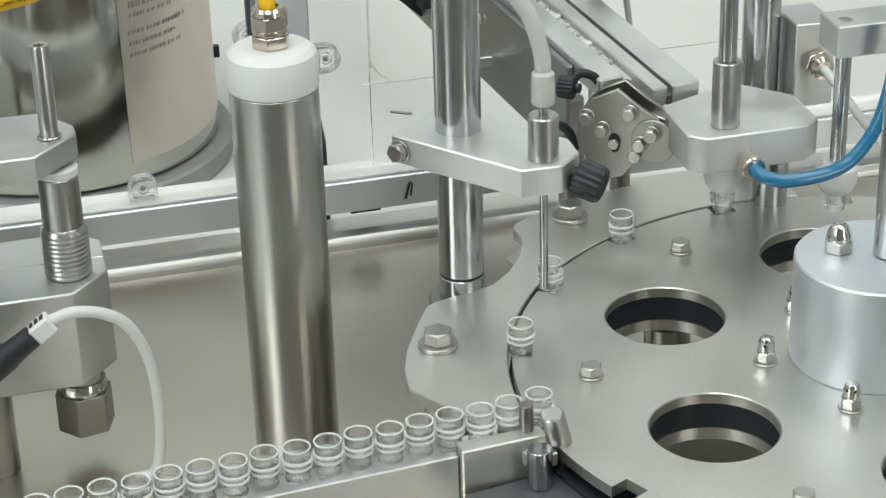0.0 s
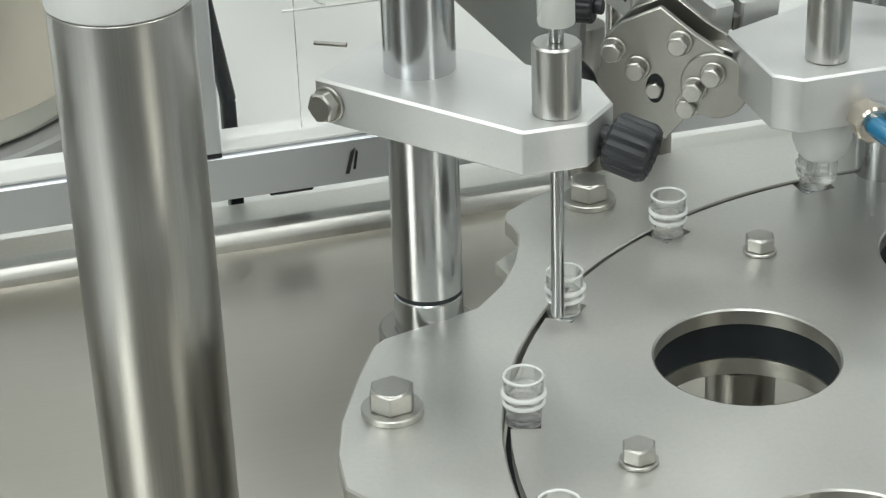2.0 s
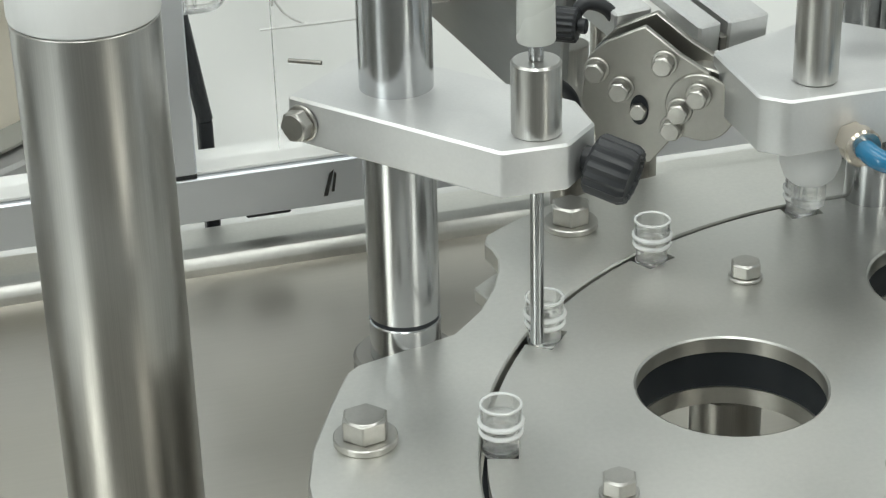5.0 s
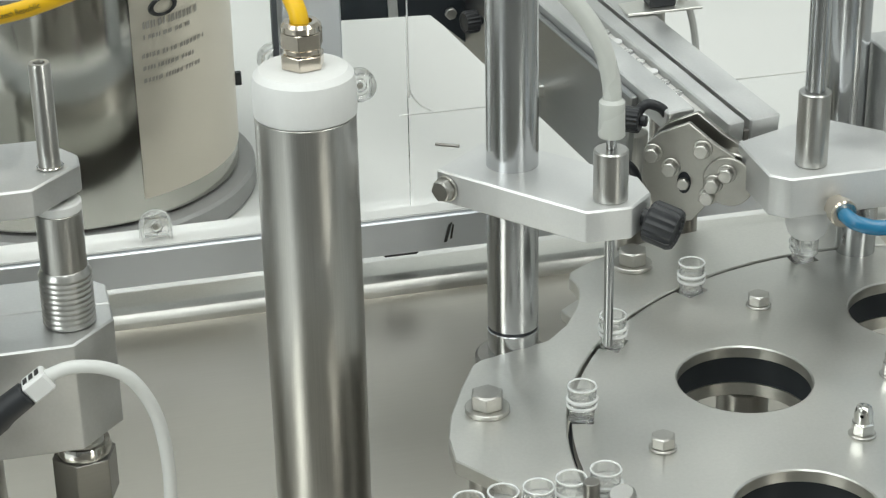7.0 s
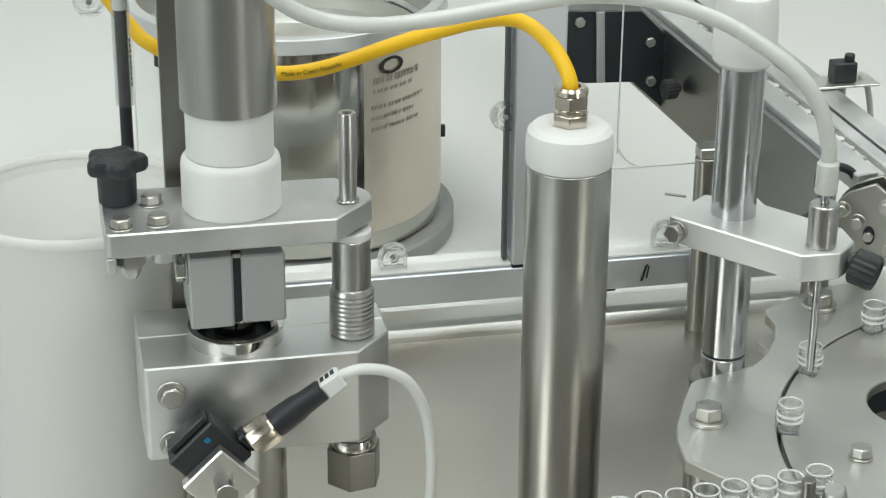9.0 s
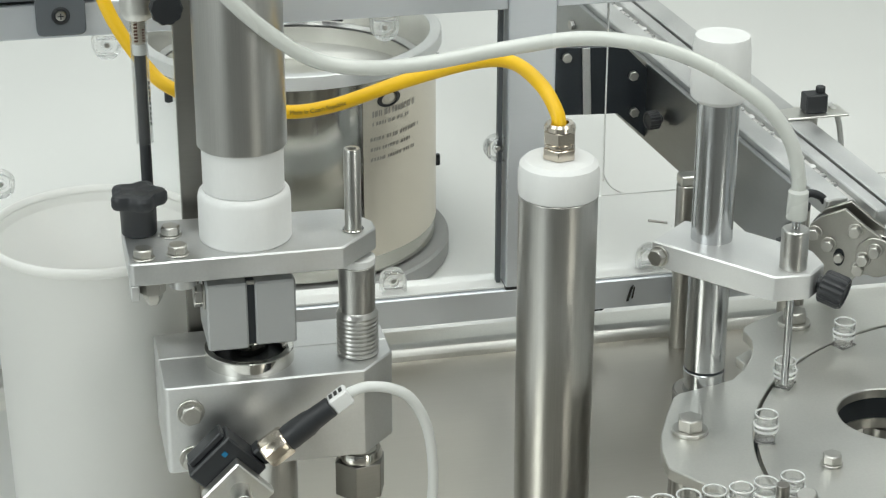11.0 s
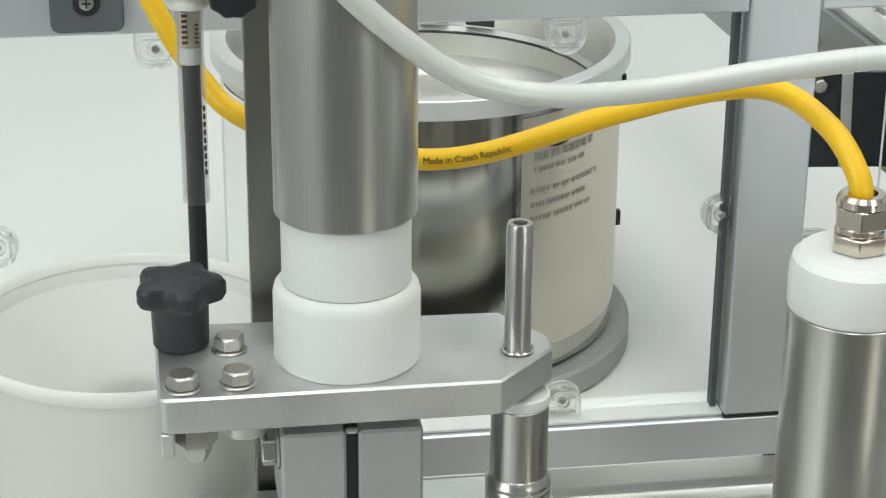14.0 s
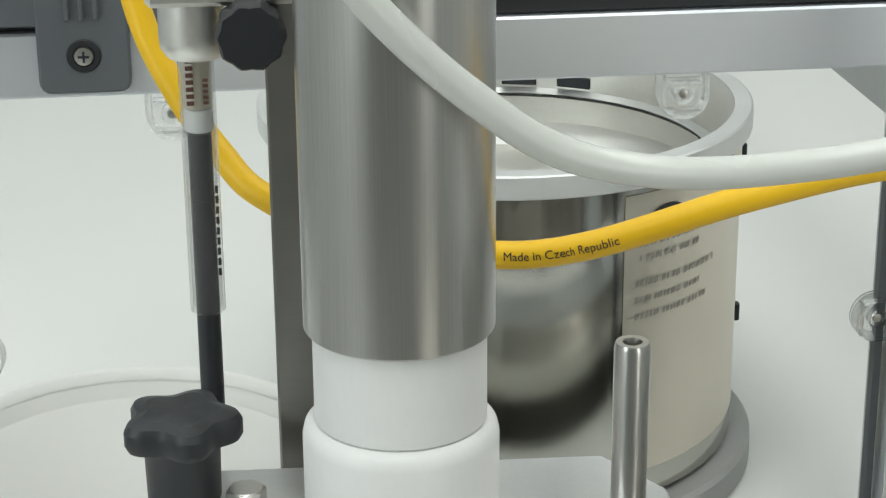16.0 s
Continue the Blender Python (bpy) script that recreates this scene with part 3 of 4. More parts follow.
part("guide_bush", rod(0.0108, -0.0300, -0.0188, 0.0010, 36), ALU, carriage, "pale aluminium bush", at=pose(-0.3765, 0.110, 0))
for x, y in ((-0.4055, 0.0995), (-0.3795, 0.1015), (-0.3815, 0.139)):
    hex_bolt("plate_bolt", "hexagon steel bolt on the sliding plate", pose(x, y, ZP), 0.0078, 0.0065, 0.0088, 0.0016, group="plate bolts")

knob = thing("star_knob", "black plastic five-lobed star knob", "knob", pose(-0.4045, 0.150, ZP))
part("knob_stem", lathe([(0, 0.0), (0.0130, 0.0), (0.0138, 0.001), (0.0142, 0.021), (0.0160, 0.025), (0, 0.025)], 40), BLACK, knob)


def lobes(a):
    return 1 + 0.14 * math.cos(5 * a + 0.5)


part("knob_head", lathe([(0.012, 0.0235), (0.0190, 0.0245), (0.0202, 0.027), (0.0202, 0.0325), (0.0188, 0.0350), (0.0135, 0.0364), (0.0125, 0.0360), (0, 0.0362)], 60, wave=lobes), BLACK, knob)

back = thing("back_bar", "dull grey flat steel bar behind the pump", "steel bar", pose(-0.35, 0.197, 0))
part("bar", box(-0.0175, 0.0185, -0.004, 0.004, -0.05, 0.42, 0.0008), DARK_STEEL, back)
part("clamp_arm", box(-0.060, 0.0, -0.012, 0.012, 0.318, 0.36, 0.002), STEEL_PLATE, back)

sight = thing("marker_tube", "clear tube with a black rod and printed band", "marker tube", pose(-0.393, 0.2, 0))
part("black_rod", rod(0.0046, 0.141, 0.267), BLACK, sight)
part("clear_sleeve", pipe(0.0058, 0.0068, 0.194, 0.300), SLEEVE, sight)
part("white_plug", rod(0.0056, 0.2672, 0.276), WHITE, sight)
part("paper_core", rod(0.0054, 0.2762, 0.299), CREAM, sight)
for k in range(7):
    part("print_bar", box(-0.0040, -0.0012, -0.0073, -0.0069, 0.279 + k * 0.0027, 0.2806 + k * 0.0027, 0), BROWN_INK, sight)
for k in range(5):
    part("print_bar", box(0.0022, 0.0042, -0.0064, -0.0060, 0.279 + k * 0.0022, 0.2802 + k * 0.0022, 0), BROWN_INK, sight)
for k in range(9):
    part("print_bar", box(0.0048, 0.0060, -0.0050, -0.0046, 0.210 + k * 0.0042, 0.2128 + k * 0.0042, 0), INK, sight)
part("tube_collar", lathe([(0.006, 0.2965), (0.0105, 0.2965), (0.0128, 0.300), (0.0132, 0.304), (0.0132, 0.322), (0.006, 0.322)], 32), STEEL_PLATE, sight)
part("round_knob", lathe([(0, 0.0), (0.0115, 0.0), (0.0125, 0.002), (0.0125, 0.012), (0.0115, 0.014), (0, 0.014)], 40, wave=lambda a: 1 + 0.04 * math.cos(10 * a)), BLACK, sight, "black fluted knob", at=Matrix.Translation((0.0205, -0.0125, 0.309)) @ FACE)

# ---- sensor with connector and grey cable ----
sensor = thing("level_sensor", "small black square sensor on a steel bracket", "sensor", Matrix.Translation((-0.353, 0.055, -0.028)) @ FACE @ pose(0, 0, 0, 0, 0, 44))
part("sensor_body", box(-0.022, 0.022, -0.020, 0.022, -0.022, 0.0, 0.0015), BLACK, sensor)
part("sensor_face", box(-0.026, 0.014, -0.034, 0.006, 0.0003, 0.012, 0.0012), STEEL_PLATE, sensor, "steel sensor bracket")
part("sensor_stub", rod(0.008, 0.012, 0.034), STEEL_V, sensor, at=pose(-0.002, -0.012, 0))
part("body_rib", box(-0.016, 0.020, 0.0225, 0.028, -0.019, -0.004, 0.001), BLACK, sensor)
part("socket_nub", box(0.0222, 0.030, -0.020, -0.004, -0.018, -0.003, 0.0015), BLACK, sensor)
part("label_dot", box(0.008, 0.012, 0.012, 0.016, 0.0003, 0.0008, 0), BLUE, sensor, "tiny blue print")
plug = thing("cable_plug", "black moulded plug with nickel coupling ring", "cable plug", Matrix.Translation((-0.3215, 0.056, -0.014)) @ pose(0, 0, 0, 0, 55, 0))
part("coupling", lathe([(0, -0.003), (0.011, -0.003), (0.012, -0.001), (0.012, 0.016), (0.011, 0.018), (0, 0.018)], 40, wave=lambda a: 1 + 0.035 * math.cos(10 * a)), NICKEL, plug, "nickel coupling ring")
part("moulding", lathe([(0, 0.018), (0.0098, 0.018), (0.0105, 0.021), (0.0100, 0.038), (0.0088, 0.044), (0.0082, 0.060), (0.0070, 0.061), (0, 0.061)], 28), BLACK, plug)
part("cable_tag", box(-0.007, 0.007, -0.0065, 0.0065, 0.0612, 0.078, 0.0015), WHITE, plug, "white cable tag")
for k in range(3):
    part("print_bar", box(-0.0074, -0.0070, -0.003, 0.003, 0.0635 + 0.0045 * k, 0.0665 + 0.0045 * k, 0), INK, plug)
tagged(part("sensor_cable", sweep([(-0.2595, 0.056, 0.0305), (-0.243, 0.056, 0.0345), (-0.222, 0.058, 0.029), (-0.206, 0.06, 0.015), (-0.194, 0.062, -0.015), (-0.1905, 0.062, -0.06), (-0.196, 0.064, -0.105), (-0.21, 0.068, TABLE_Z + 0.004)], 0.0042), CABLE), "pale grey sensor cable looping down to the table", "cable")

# ---- tall steel column with white cap ----
column = thing("heater_column", "tall brushed stainless column with a white cap", "column", pose(-0.0915, 0.067, -0.004))
part("tube", lathe([(0, TABLE_Z + 0.004), (0.0305, TABLE_Z + 0.004), (0.0305, 0.1815), (0.0300, 0.182), (0, 0.182)], 80), STEEL_V, column)
part("cap", lathe([(0, 0.1822), (0.0298, 0.1822), (0.0308, 0.183), (0.0312, 0.185), (0.0312, 0.200), (0.0300, 0.207), (0.0265, 0.2105), (0.02, 0.2115), (0, 0.2115)], 72), WHITE, column, "white nylon cap")
gland = thing("cable_gland", "nickel-plated cable gland on the white cap", "cable gland", pose(-0.0915, 0.067, 0.2077))
part("gland_base", hexa(0.0135, 0, 0.0085), NICKEL, gland)
part("gland_neck", rod(0.0112, 0.009, 0.0125), NICKEL, gland)
part("gland_nut", hexa(0.0132, 0.0125, 0.0225), NICKEL, gland)
part("gland_dome", lathe([(0.0122, 0.0227), (0.0118, 0.026), (0.0100, 0.0280), (0.0068, 0.0280), (0.0068, 0.0227)], 32), NICKEL, gland)
YL = [(-0.0915, 0.067, 0.228), (-0.0935, 0.071, 0.243), (-0.1015, 0.09, 0.259), (-0.1142, 0.13, 0.264), (-0.1385, 0.16, 0.2555), (-0.1867, 0.18, 0.2375), (-0.2462, 0.19, 0.217), (-0.285, 0.203, 0.2105), (-0.335, 0.226, 0.2125), (-0.3701, 0.24, 0.226), (-0.3851, 0.25, 0.240), (-0.4015, 0.26, 0.263), (-0.415, 0.27, 0.292), (-0.424, 0.28, 0.335)]
yellow = thing("yellow_cable", "yellow rubber cable with small black print", "cable")
part("cable_sheath", sweep(YL, 0.0056, 18, 12), YELLOW, yellow)
words = text_mesh("Made in Czech Republic", 0.0049)
run = spline(YL, 60)
run = [p for p in run if -0.315 < p.x < -0.17]
line, gone = [run[0]], 0.0
for p, q in zip(run, run[1:]):
    gone += (q - p).length
    if gone >= 0.0015:
        line.append(q)
        gone = 0.0
span = sum((b - a).length for a, b in zip(line, line[1:]))
for v in words.verts:
    s = max(0.0, min(0.999, 0.56 - v.co.x / span)) * (len(line) - 1)
    i = int(s)
    p = line[i].lerp(line[i + 1], s - i)
    d = (line[i] - line[i + 1]).normalized()
    side = Vector((0, -1, 0.25))
    side = (side - d * side.dot(d)).normalized()
    u = side.cross(d).normalized() * -1
    if u.z < 0:
        u = -u
    h = v.co.y - 0.0016
    v.co = p + u * h + side * (math.sqrt(max(0.0, 0.0058 ** 2 - h * h)) + v.co.z)
part("cable_print", words, INK, yellow, "small black print")
milky = thing("milky_hose", "translucent milky silicone hose hanging in a curve", "hose")
part("hose_run", sweep([(-0.375, 0.075, 0.405), (-0.345, 0.078, 0.357), (-0.3295, 0.08, 0.3370), (-0.3033, 0.085, 0.3115), (-0.2726, 0.09, 0.2895), (-0.2325, 0.095, 0.2790), (-0.1861, 0.095, 0.2800), (-0.1305, 0.09, 0.2885), (-0.0751, 0.08, 0.2960), (-0.0300, 0.065, 0.2935), (0.0080, 0.052, 0.2820), (0.0360, 0.040, 0.2660), (0.0580, 0.030, 0.2490), (0.0760, 0.026, 0.2240), (0.0845, 0.0245, 0.1960), (0.0855, 0.024, 0.176)], 0.0057, 18, 10), HOSE, milky)
part("hose_end", lathe([(0.0035, 0), (0.0078, 0), (0.0082, 0.001), (0.0078, 0.022), (0.006, 0.024), (0.0035, 0.024)], 28), HOSE, milky, at=pose(0.0855, 0.024, 0.1595))

# ---- post with needle clamp ----
post = thing("lift_post", "ground stainless lifting post with a white cap", "post", pose(0.0430, 0.0925, 0))
part("post_lower", rod(0.0168, TABLE_Z, 0.0025, 0.0006, 56), STEEL_TUBE, post)
part("post_upper", rod(0.0166, 0.0044, 0.2345, 0.0006, 56), STEEL_TUBE, post)
part("post_joint", rod(0.0158, 0.0024, 0.0045, 0.0001, 48), DARK, post, "dark joint line")
part("post_cap", lathe([(0, 0.2347), (0.0185, 0.2347), (0.0225, 0.2385), (0.0235, 0.249), (0.0225, 0.277), (0.021, 0.287), (0, 0.287)], 48), WHITE, post, "white nylon cap")
part("base_collar", lathe([(0.0169, TABLE_Z), (0.025, TABLE_Z), (0.025, -0.018), (0.0235, -0.0165), (0.0169, -0.0165)], 48), DARK_STEEL, post)
DROP = -0.0225   # the needle stands lowered
ZC = 0.141 + DROP
arm = thing("needle_arm", "aluminium clamp arm holding the dosing needle", "clamp arm", pose(0.005, 0, ZC))
part("arm_plate", prism([(-0.0105, 0.0965), (0.0603, 0.0086), (0.0894, 0.0082), (0.107, 0.0253), (0.1075, 0.05), (0.064, 0.106), (0.028, 0.131)], -0.0212, 0, 0.0012), ALU_ARM, arm)
part("split_pin", rod(0.0011, 0, 0.016, 0.0002, 10), DARK_STEEL, arm, at=pose(0.012, 0.126, 0.0012, 0, -90, -30))
hex_bolt("arm_bolt", "hexagon clamp bolt in the needle arm", Matrix.Translation((-0.0005, 0.0895, ZC - 0.0105)) @ pose(0, 0, 0, 0, 0, -51.2) @ FACE, 0.0075, 0.0058, 0.0084, 0.0014)
needle = thing("dosing_needle", "thin steel dosing needle in a turned holder", "needle", pose(0.0855, 0.024, DROP))
part("holder", lathe([(0, 0.141), (0.0102, 0.141), (0.0107, 0.1416), (0.0107, 0.1725), (0.0098, 0.1735), (0.0035, 0.1735), (0, 0.1735)], 40), STEEL_V, needle)
part("needle_tip", rod(0.0030, 0.040, 0.1195, 0.0004, 20), STEEL_TUBE, needle)
part("needle_top", rod(0.0032, 0.1736, 0.1835, 0.0003, 20), STEEL_TUBE, needle)


def ribbed(name, label, parent, at, r, h):
    body = part(name, lathe([(0, 0), (r * 0.86, 0), (r, r * 0.12), (r, h * 0.86), (r * 0.9, h), (r * 0.75, h), (r * 0.7, h * 0.93), (0, h * 0.93)], 90, wave=lambda a: 1 + 0.04 * math.cos(18 * a)), BLACK, parent, label, at)
    part("knob_neck", rod(r * 0.45, -h * 0.35, 0), BLACK, body)
    return body


AIM = Matrix.Translation((0.1035, 0.0165, -0.014)) @ Vector((0.72, -0.62, -0.22)).to_track_quat("Z", "Y").to_matrix().to_4x4()
ribbed("arm_knob", "black fluted clamping knob", arm, AIM @ pose(0, 0, -0.001), 0.0128, 0.0195)

# ---- guide plate, wheel, cups ----
plate = thing("guide_plate", "satin stainless guide plate curving round the wheel", "guide plate", pose(0, 0, PLATE_Z))
outer = [(0.024, -0.155), (-0.004, -0.088), (-0.0315, -0.046), (-0.029, -0.02), (-0.0215, 0.005), (-0.006, 0.038), (0.008, 0.064), (0.014, 0.0690), (0.030, 0.0735), (0.064, 0.0830), (0.082, 0.101), (0.0955, 0.122), (0.1025, 0.138), (0.106, 0.150), (0.106, 0.160), (0.1045, 0.168), (0.108, 0.176), (0.120, 0.184), (0.148, 0.199), (0.178, 0.209), (0.226, 0.217), (0.29, 0.214), (0.34, 0.198)]
inner = [(DISC.x + 0.2545 * math.cos(radians(a)), DISC.y + 0.2545 * math.sin(radians(a))) for a in range(79, 195, 2)]
part("plate_sheet", prism(outer[::-1] + inner[::-1], -0.010, 0, 0.0009), STEEL_PLATE, plate)
for x, y in ((0.002, 0.005), (0.152, 0.172)):
    part("standoff", rod(0.012, TABLE_Z - PLATE_Z, -0.0102), STEEL_V, plate, at=pose(x, y, 0))
    hex_bolt("plate_screw", "large hexagon bolt and washer on the guide plate", pose(x, y, PLATE_Z), 0.0107, 0.0095, 0.0140, 0.0035, group="guide plate bolts")
part("lower_tongue", prism([(0.085, 0.118), (0.10, 0.150), (0.097, 0.163), (0.112, 0.175), (0.16, 0.17), (0.14, 0.12)], -0.030, -0.022, 0.0008), STEEL_PLATE, plate, "lower steel tongue")

wheel = thing("index_wheel", "round stainless index wheel with six large holes", "index wheel", pose(DISC.x, DISC.y, PLATE_Z))
HOLE = 22
RW, RH, RC = 0.2515, 0.0435, 0.153
bm = bmesh.new()
ring = []
for k in range(16):
    a0 = 139.3 + 22.5 * k
    w = 0.0092
    d = 0.0135
    ca, sa = math.cos(radians(a0)), math.sin(radians(a0))
    for rr, ss in ((math.sqrt(RW ** 2 - w * w), -w), (RW - d, -w), (RW - d, w), (math.sqrt(RW ** 2 - w * w), w)):
        ring.append((rr * ca - ss * sa, rr * sa + ss * ca))
    for s in range(1, 8):
        a = radians(a0 + 22.5 * s / 8)
        ring.append((RW * math.cos(a), RW * math.sin(a)))
loops = [ring]
for k in range(6):
    a0 = radians(HOLE + 60 * k)
    loops.append([(RC * math.cos(a0) + RH * math.cos(2 * math.pi * j / 48), RC * math.sin(a0) + RH * math.sin(2 * math.pi * j / 48)) for j in range(48)])
edges = []
for loop in loops:
    vs = [bm.verts.new((x, y, 0)) for x, y in loop]
    edges += [bm.edges.new((vs[j], vs[(j + 1) % len(vs)])) for j in range(len(vs))]
bmesh.ops.triangle_fill(bm, use_beauty=True, edges=edges)
got = bmesh.ops.extrude_face_region(bm, geom=list(bm.faces))
bmesh.ops.translate(bm, vec=(0, 0, -0.008), verts=[v for v in got["geom"] if isinstance(v, bmesh.types.BMVert)])
part("wheel_disc", bm, STEEL_CAR, wheel)
for k in range(6):
    a0 = radians(HOLE + 60 * k)
    m = pose(RC * math.cos(a0), RC * math.sin(a0), 0)
    part("hole_rim", lathe([(RH - 0.0002, 0.0001), (RH - 0.0010, -0.0008), (RH - 0.0010, -0.008), (RH + 0.001, -0.008)], 56), STEEL_CAR, wheel, at=m)
    part("black_band", lathe([(RH + 0.003, -0.0085), (RH + 0.0005, -0.0085), (RH + 0.0005, -0.027), (RH + 0.003, -0.027)], 56), DARK, wheel, "black band below the hole rim", at=m)
    part("lower_rim", lathe([(RH - 0.0005, -0.0272), (RH + 0.008, -0.0272), (RH + 0.008, -0.036), (RH - 0.0005, -0.036), (RH - 0.0005, -0.0272)], 56), STEEL_CAR, wheel, at=m)
# Added dark ring, painting shade into the gap and notches round the wheel.
bm = bmesh.new()
pipe(0.222, 0.2540, -0.032, -0.0165, 0.0004, 96, bm)
part("gap_shade_ring", bm, DARK, wheel, "dark ring added as shade under the wheel's gap")
part("under_leg", rod(0.0175, TABLE_Z - PLATE_Z, -0.045), STEEL_V, wheel, at=pose(0.196 - DISC.x, 0.068 - DISC.y, 0))
part("wheel_axle", rod(0.03, TABLE_Z - PLATE_Z, -0.0085), STEEL_V, wheel)
hub = thing("wheel_hub", "grey-white round hub block on the index wheel", "hub", pose(DISC.x - 0.005, DISC.y, PLATE_Z))
part("hub_body", lathe([(0, 0), (0.0555, 0), (0.0562, 0.001), (0.0562, 0.074), (0.055, 0.0755), (0, 0.0755)], 72), ALU_BLUE, hub)
part("centre_shaft", rod(0.011, 0.076, 0.30), STEEL_TUBE, hub, at=pose(0.008, 0.0, 0))
part("acorn_base", hexa(0.010, 0.0756, 0.084), BOLT, hub, at=pose(-0.022, 0.016, 0))
part("acorn_dome", lathe([(0.0085, 0.084), (0.0085, 0.088), (0.006, 0.094), (0, 0.0965)], 24), BRIGHT, hub, at=pose(-0.022, 0.016, 0))
for k in range(6):
    a = radians(HOLE + 30 + 60 * k)
    t = thing("wheel_bolt", "small hexagon bolt on the index wheel", "bolt", pose(DISC.x + 0.2 * math.cos(a), DISC.y + 0.2 * math.sin(a), PLATE_Z), "wheel bolts")
    part("head", hexa(0.0078, 0.002, 0.009), BOLT, t)
    part("washer", pipe(0.004, 0.0084, 0.0, 0.002), BOLT, t)
    t = thing("acorn_nut", "small bright acorn nut on the index wheel", "nut", pose(DISC.x + 0.079 * math.cos(a), DISC.y + 0.079 * math.sin(a), PLATE_Z), "acorn nuts")
    part("nut_hex", hexa(0.0072, 0.0015, 0.009), BRIGHT, t)
    part("nut_washer", pipe(0.004, 0.0084, 0.0, 0.0015), BOLT, t)
    part("nut_dome", lathe([(0.0056, 0.009), (0.0058, 0.015), (0.0045, 0.019), (0, 0.0205)], 20), BRIGHT, t)


def cup(at):
    t = thing("clear_cup", "small clear plastic cup with moulded ribs", "cup", at, "clear cups")
    part("cup_body", lathe([(0, 0.0012), (0.0070, 0.0012), (0.0078, 0.0022), (0.0078, 0.0065), (0.0088, 0.0085), (0.0088, 0.0232), (0.0080, 0.0232), (0.0078, 0.0105), (0.0066, 0.0085), (0.0066, 0.0034), (0, 0.0030)], 28), CLEAR, t, sharp=50)
    part("cup_rim", lathe([(0.0079, 0.0233), (0.0081, 0.0240), (0.0087, 0.0242), (0.0092, 0.0239), (0.0093, 0.0232), (0.0089, 0.0228)], 28), EDGE_GLINT, t, sharp=60)
    for z, w in ((0.0152, 0.0100), (0.0108, 0.0096)):
        part("rib", lathe([(0.00885, z - 0.0012), (w, z - 0.0007), (w + 0.0002, z), (w, z + 0.0007), (0.00885, z + 0.0012)], 28), EDGE_GLINT, t, sharp=60)
    part("cup_foot", lathe([(0, 0.0), (0.0076, 0.0), (0.0083, 0.0006), (0.0083, 0.0018), (0.0079, 0.0022), (0, 0.0010)], 28), FOOT, t, sharp=60)
    return t


cups = []
for k in (-2, -1, 0, 1):
    a = radians(139.3 + 22.5 * k)
    m = pose(DISC.x + 0.2455 * math.cos(a), DISC.y + 0.2455 * math.sin(a), PLATE_Z - 0.002, 0, 0, math.degrees(a))
    if not cups:
        cups.append(cup(m))
    else:
        cups.append(copy_thing(cups[0], m))

# ---- infeed track at the front ----
FEED = Matrix.Translation((0.038, -0.1185, 0)) @ pose(0, 0, 0, 0, 0, 4.9)
for k in range(17):
    copy_thing(cups[0], FEED @ pose(-0.0204 * k, 0.0012 * math.sin(k * 2.3), PLATE_Z + (0.0 if k else 0.002), 0, 0, 40 * k))
feed = thing("infeed_track", "milled aluminium infeed track full of clear cups", "track", FEED)
part("track_floor", box(-0.36, -0.012, -0.0125, 0.0125, -0.020, -0.0085, 0.0006), ALU, feed)
part("front_wall", box(-0.36, -0.062, -0.0180, -0.0112, -0.045, -0.003, 0.0008), ALU, feed)
part("rear_wall", box(-0.36, -0.052, 0.0112, 0.0145, -0.045, 0.001, 0.0008), ALU, feed)
part("end_wall", box(-0.0615, -0.004, -0.0235, -0.0105, -0.05, 0.003, 0.0010), STEEL_PLATE, feed)
part("end_stop", rod(0.0048, -0.02, 0.022, 0.0004, 24), DARK_STEEL, feed, "dark hollow pin", at=pose(-0.014, -0.013, 0))
part("track_leg", rod(0.010, TABLE_Z, -0.0202), STEEL_V, feed, at=pose(-0.2, 0, 0))
stand = thing("sensor_stand", "dark plate with a steel stud and an inclined pin", "bracket plate", FEED @ pose(-0.008, -0.002, -0.030))
pts = [(-0.055, -0.075), (-0.055, -0.0265), (-0.010, -0.0225), (0.006, -0.0140), (0.022, -0.0150), (0.034, -0.0215), (0.0425, -0.034), (0.0440, -0.048), (0.040, -0.075)]
part("dark_plate", prism(pts[::-1], -0.004, 0.0045, 0.001), material("dark grey plate", (0.09, 0.095, 0.1), 0.45, 0.3, 0.06, (40, 40, 40), 0.05), stand)
part("plate_leg", rod(0.009, TABLE_Z + 0.03, -0.0042), STEEL_V, stand, at=pose(0.0, -0.06, 0))
part("stud", rod(0.0082, 0.0047, 0.032, 0.0006, 36), STEEL_TUBE, stand, "turned steel stud", at=pose(-0.006, -0.034, 0))
part("inclined_pin", rod(0.0078, 0.0, 0.043, 0.0012, 28), STEEL_V, stand, "inclined steel pin", at=pose(0.0185, -0.0185, 0.0065, 4, -15, 0))
part("slot_hole", pipe(0.004, 0.0065, 0.0046, 0.0052), BRIGHT, stand, at=pose(0.033, -0.041, 0))

# ---- chute from the drum ----
A, B = Vector((0.0, 1.263, 0.221)), Vector((0.2125, 0.2, 0.0955))
d = (B - A).normalized()
side = Vector((d.y, -d.x, 0)).normalized()
if side.x > 0:
    side = -side
nrm = d.cross(side)
if nrm.z < 0:
    nrm = -nrm
RUN = (B - A).length
CH = Matrix((( d.x, -side.x, nrm.x, A.x), (d.y, -side.y, nrm.y, A.y), (d.z, -side.z, nrm.z, A.z), (0, 0, 0, 1)))
chute = thing("feed_chute", "inclined aluminium feed chute with a pale slot", "chute", CH)
part("left_rail", box(0, RUN, -0.030, -0.008, -0.014, 0.002, 0.0012), ALU, chute)
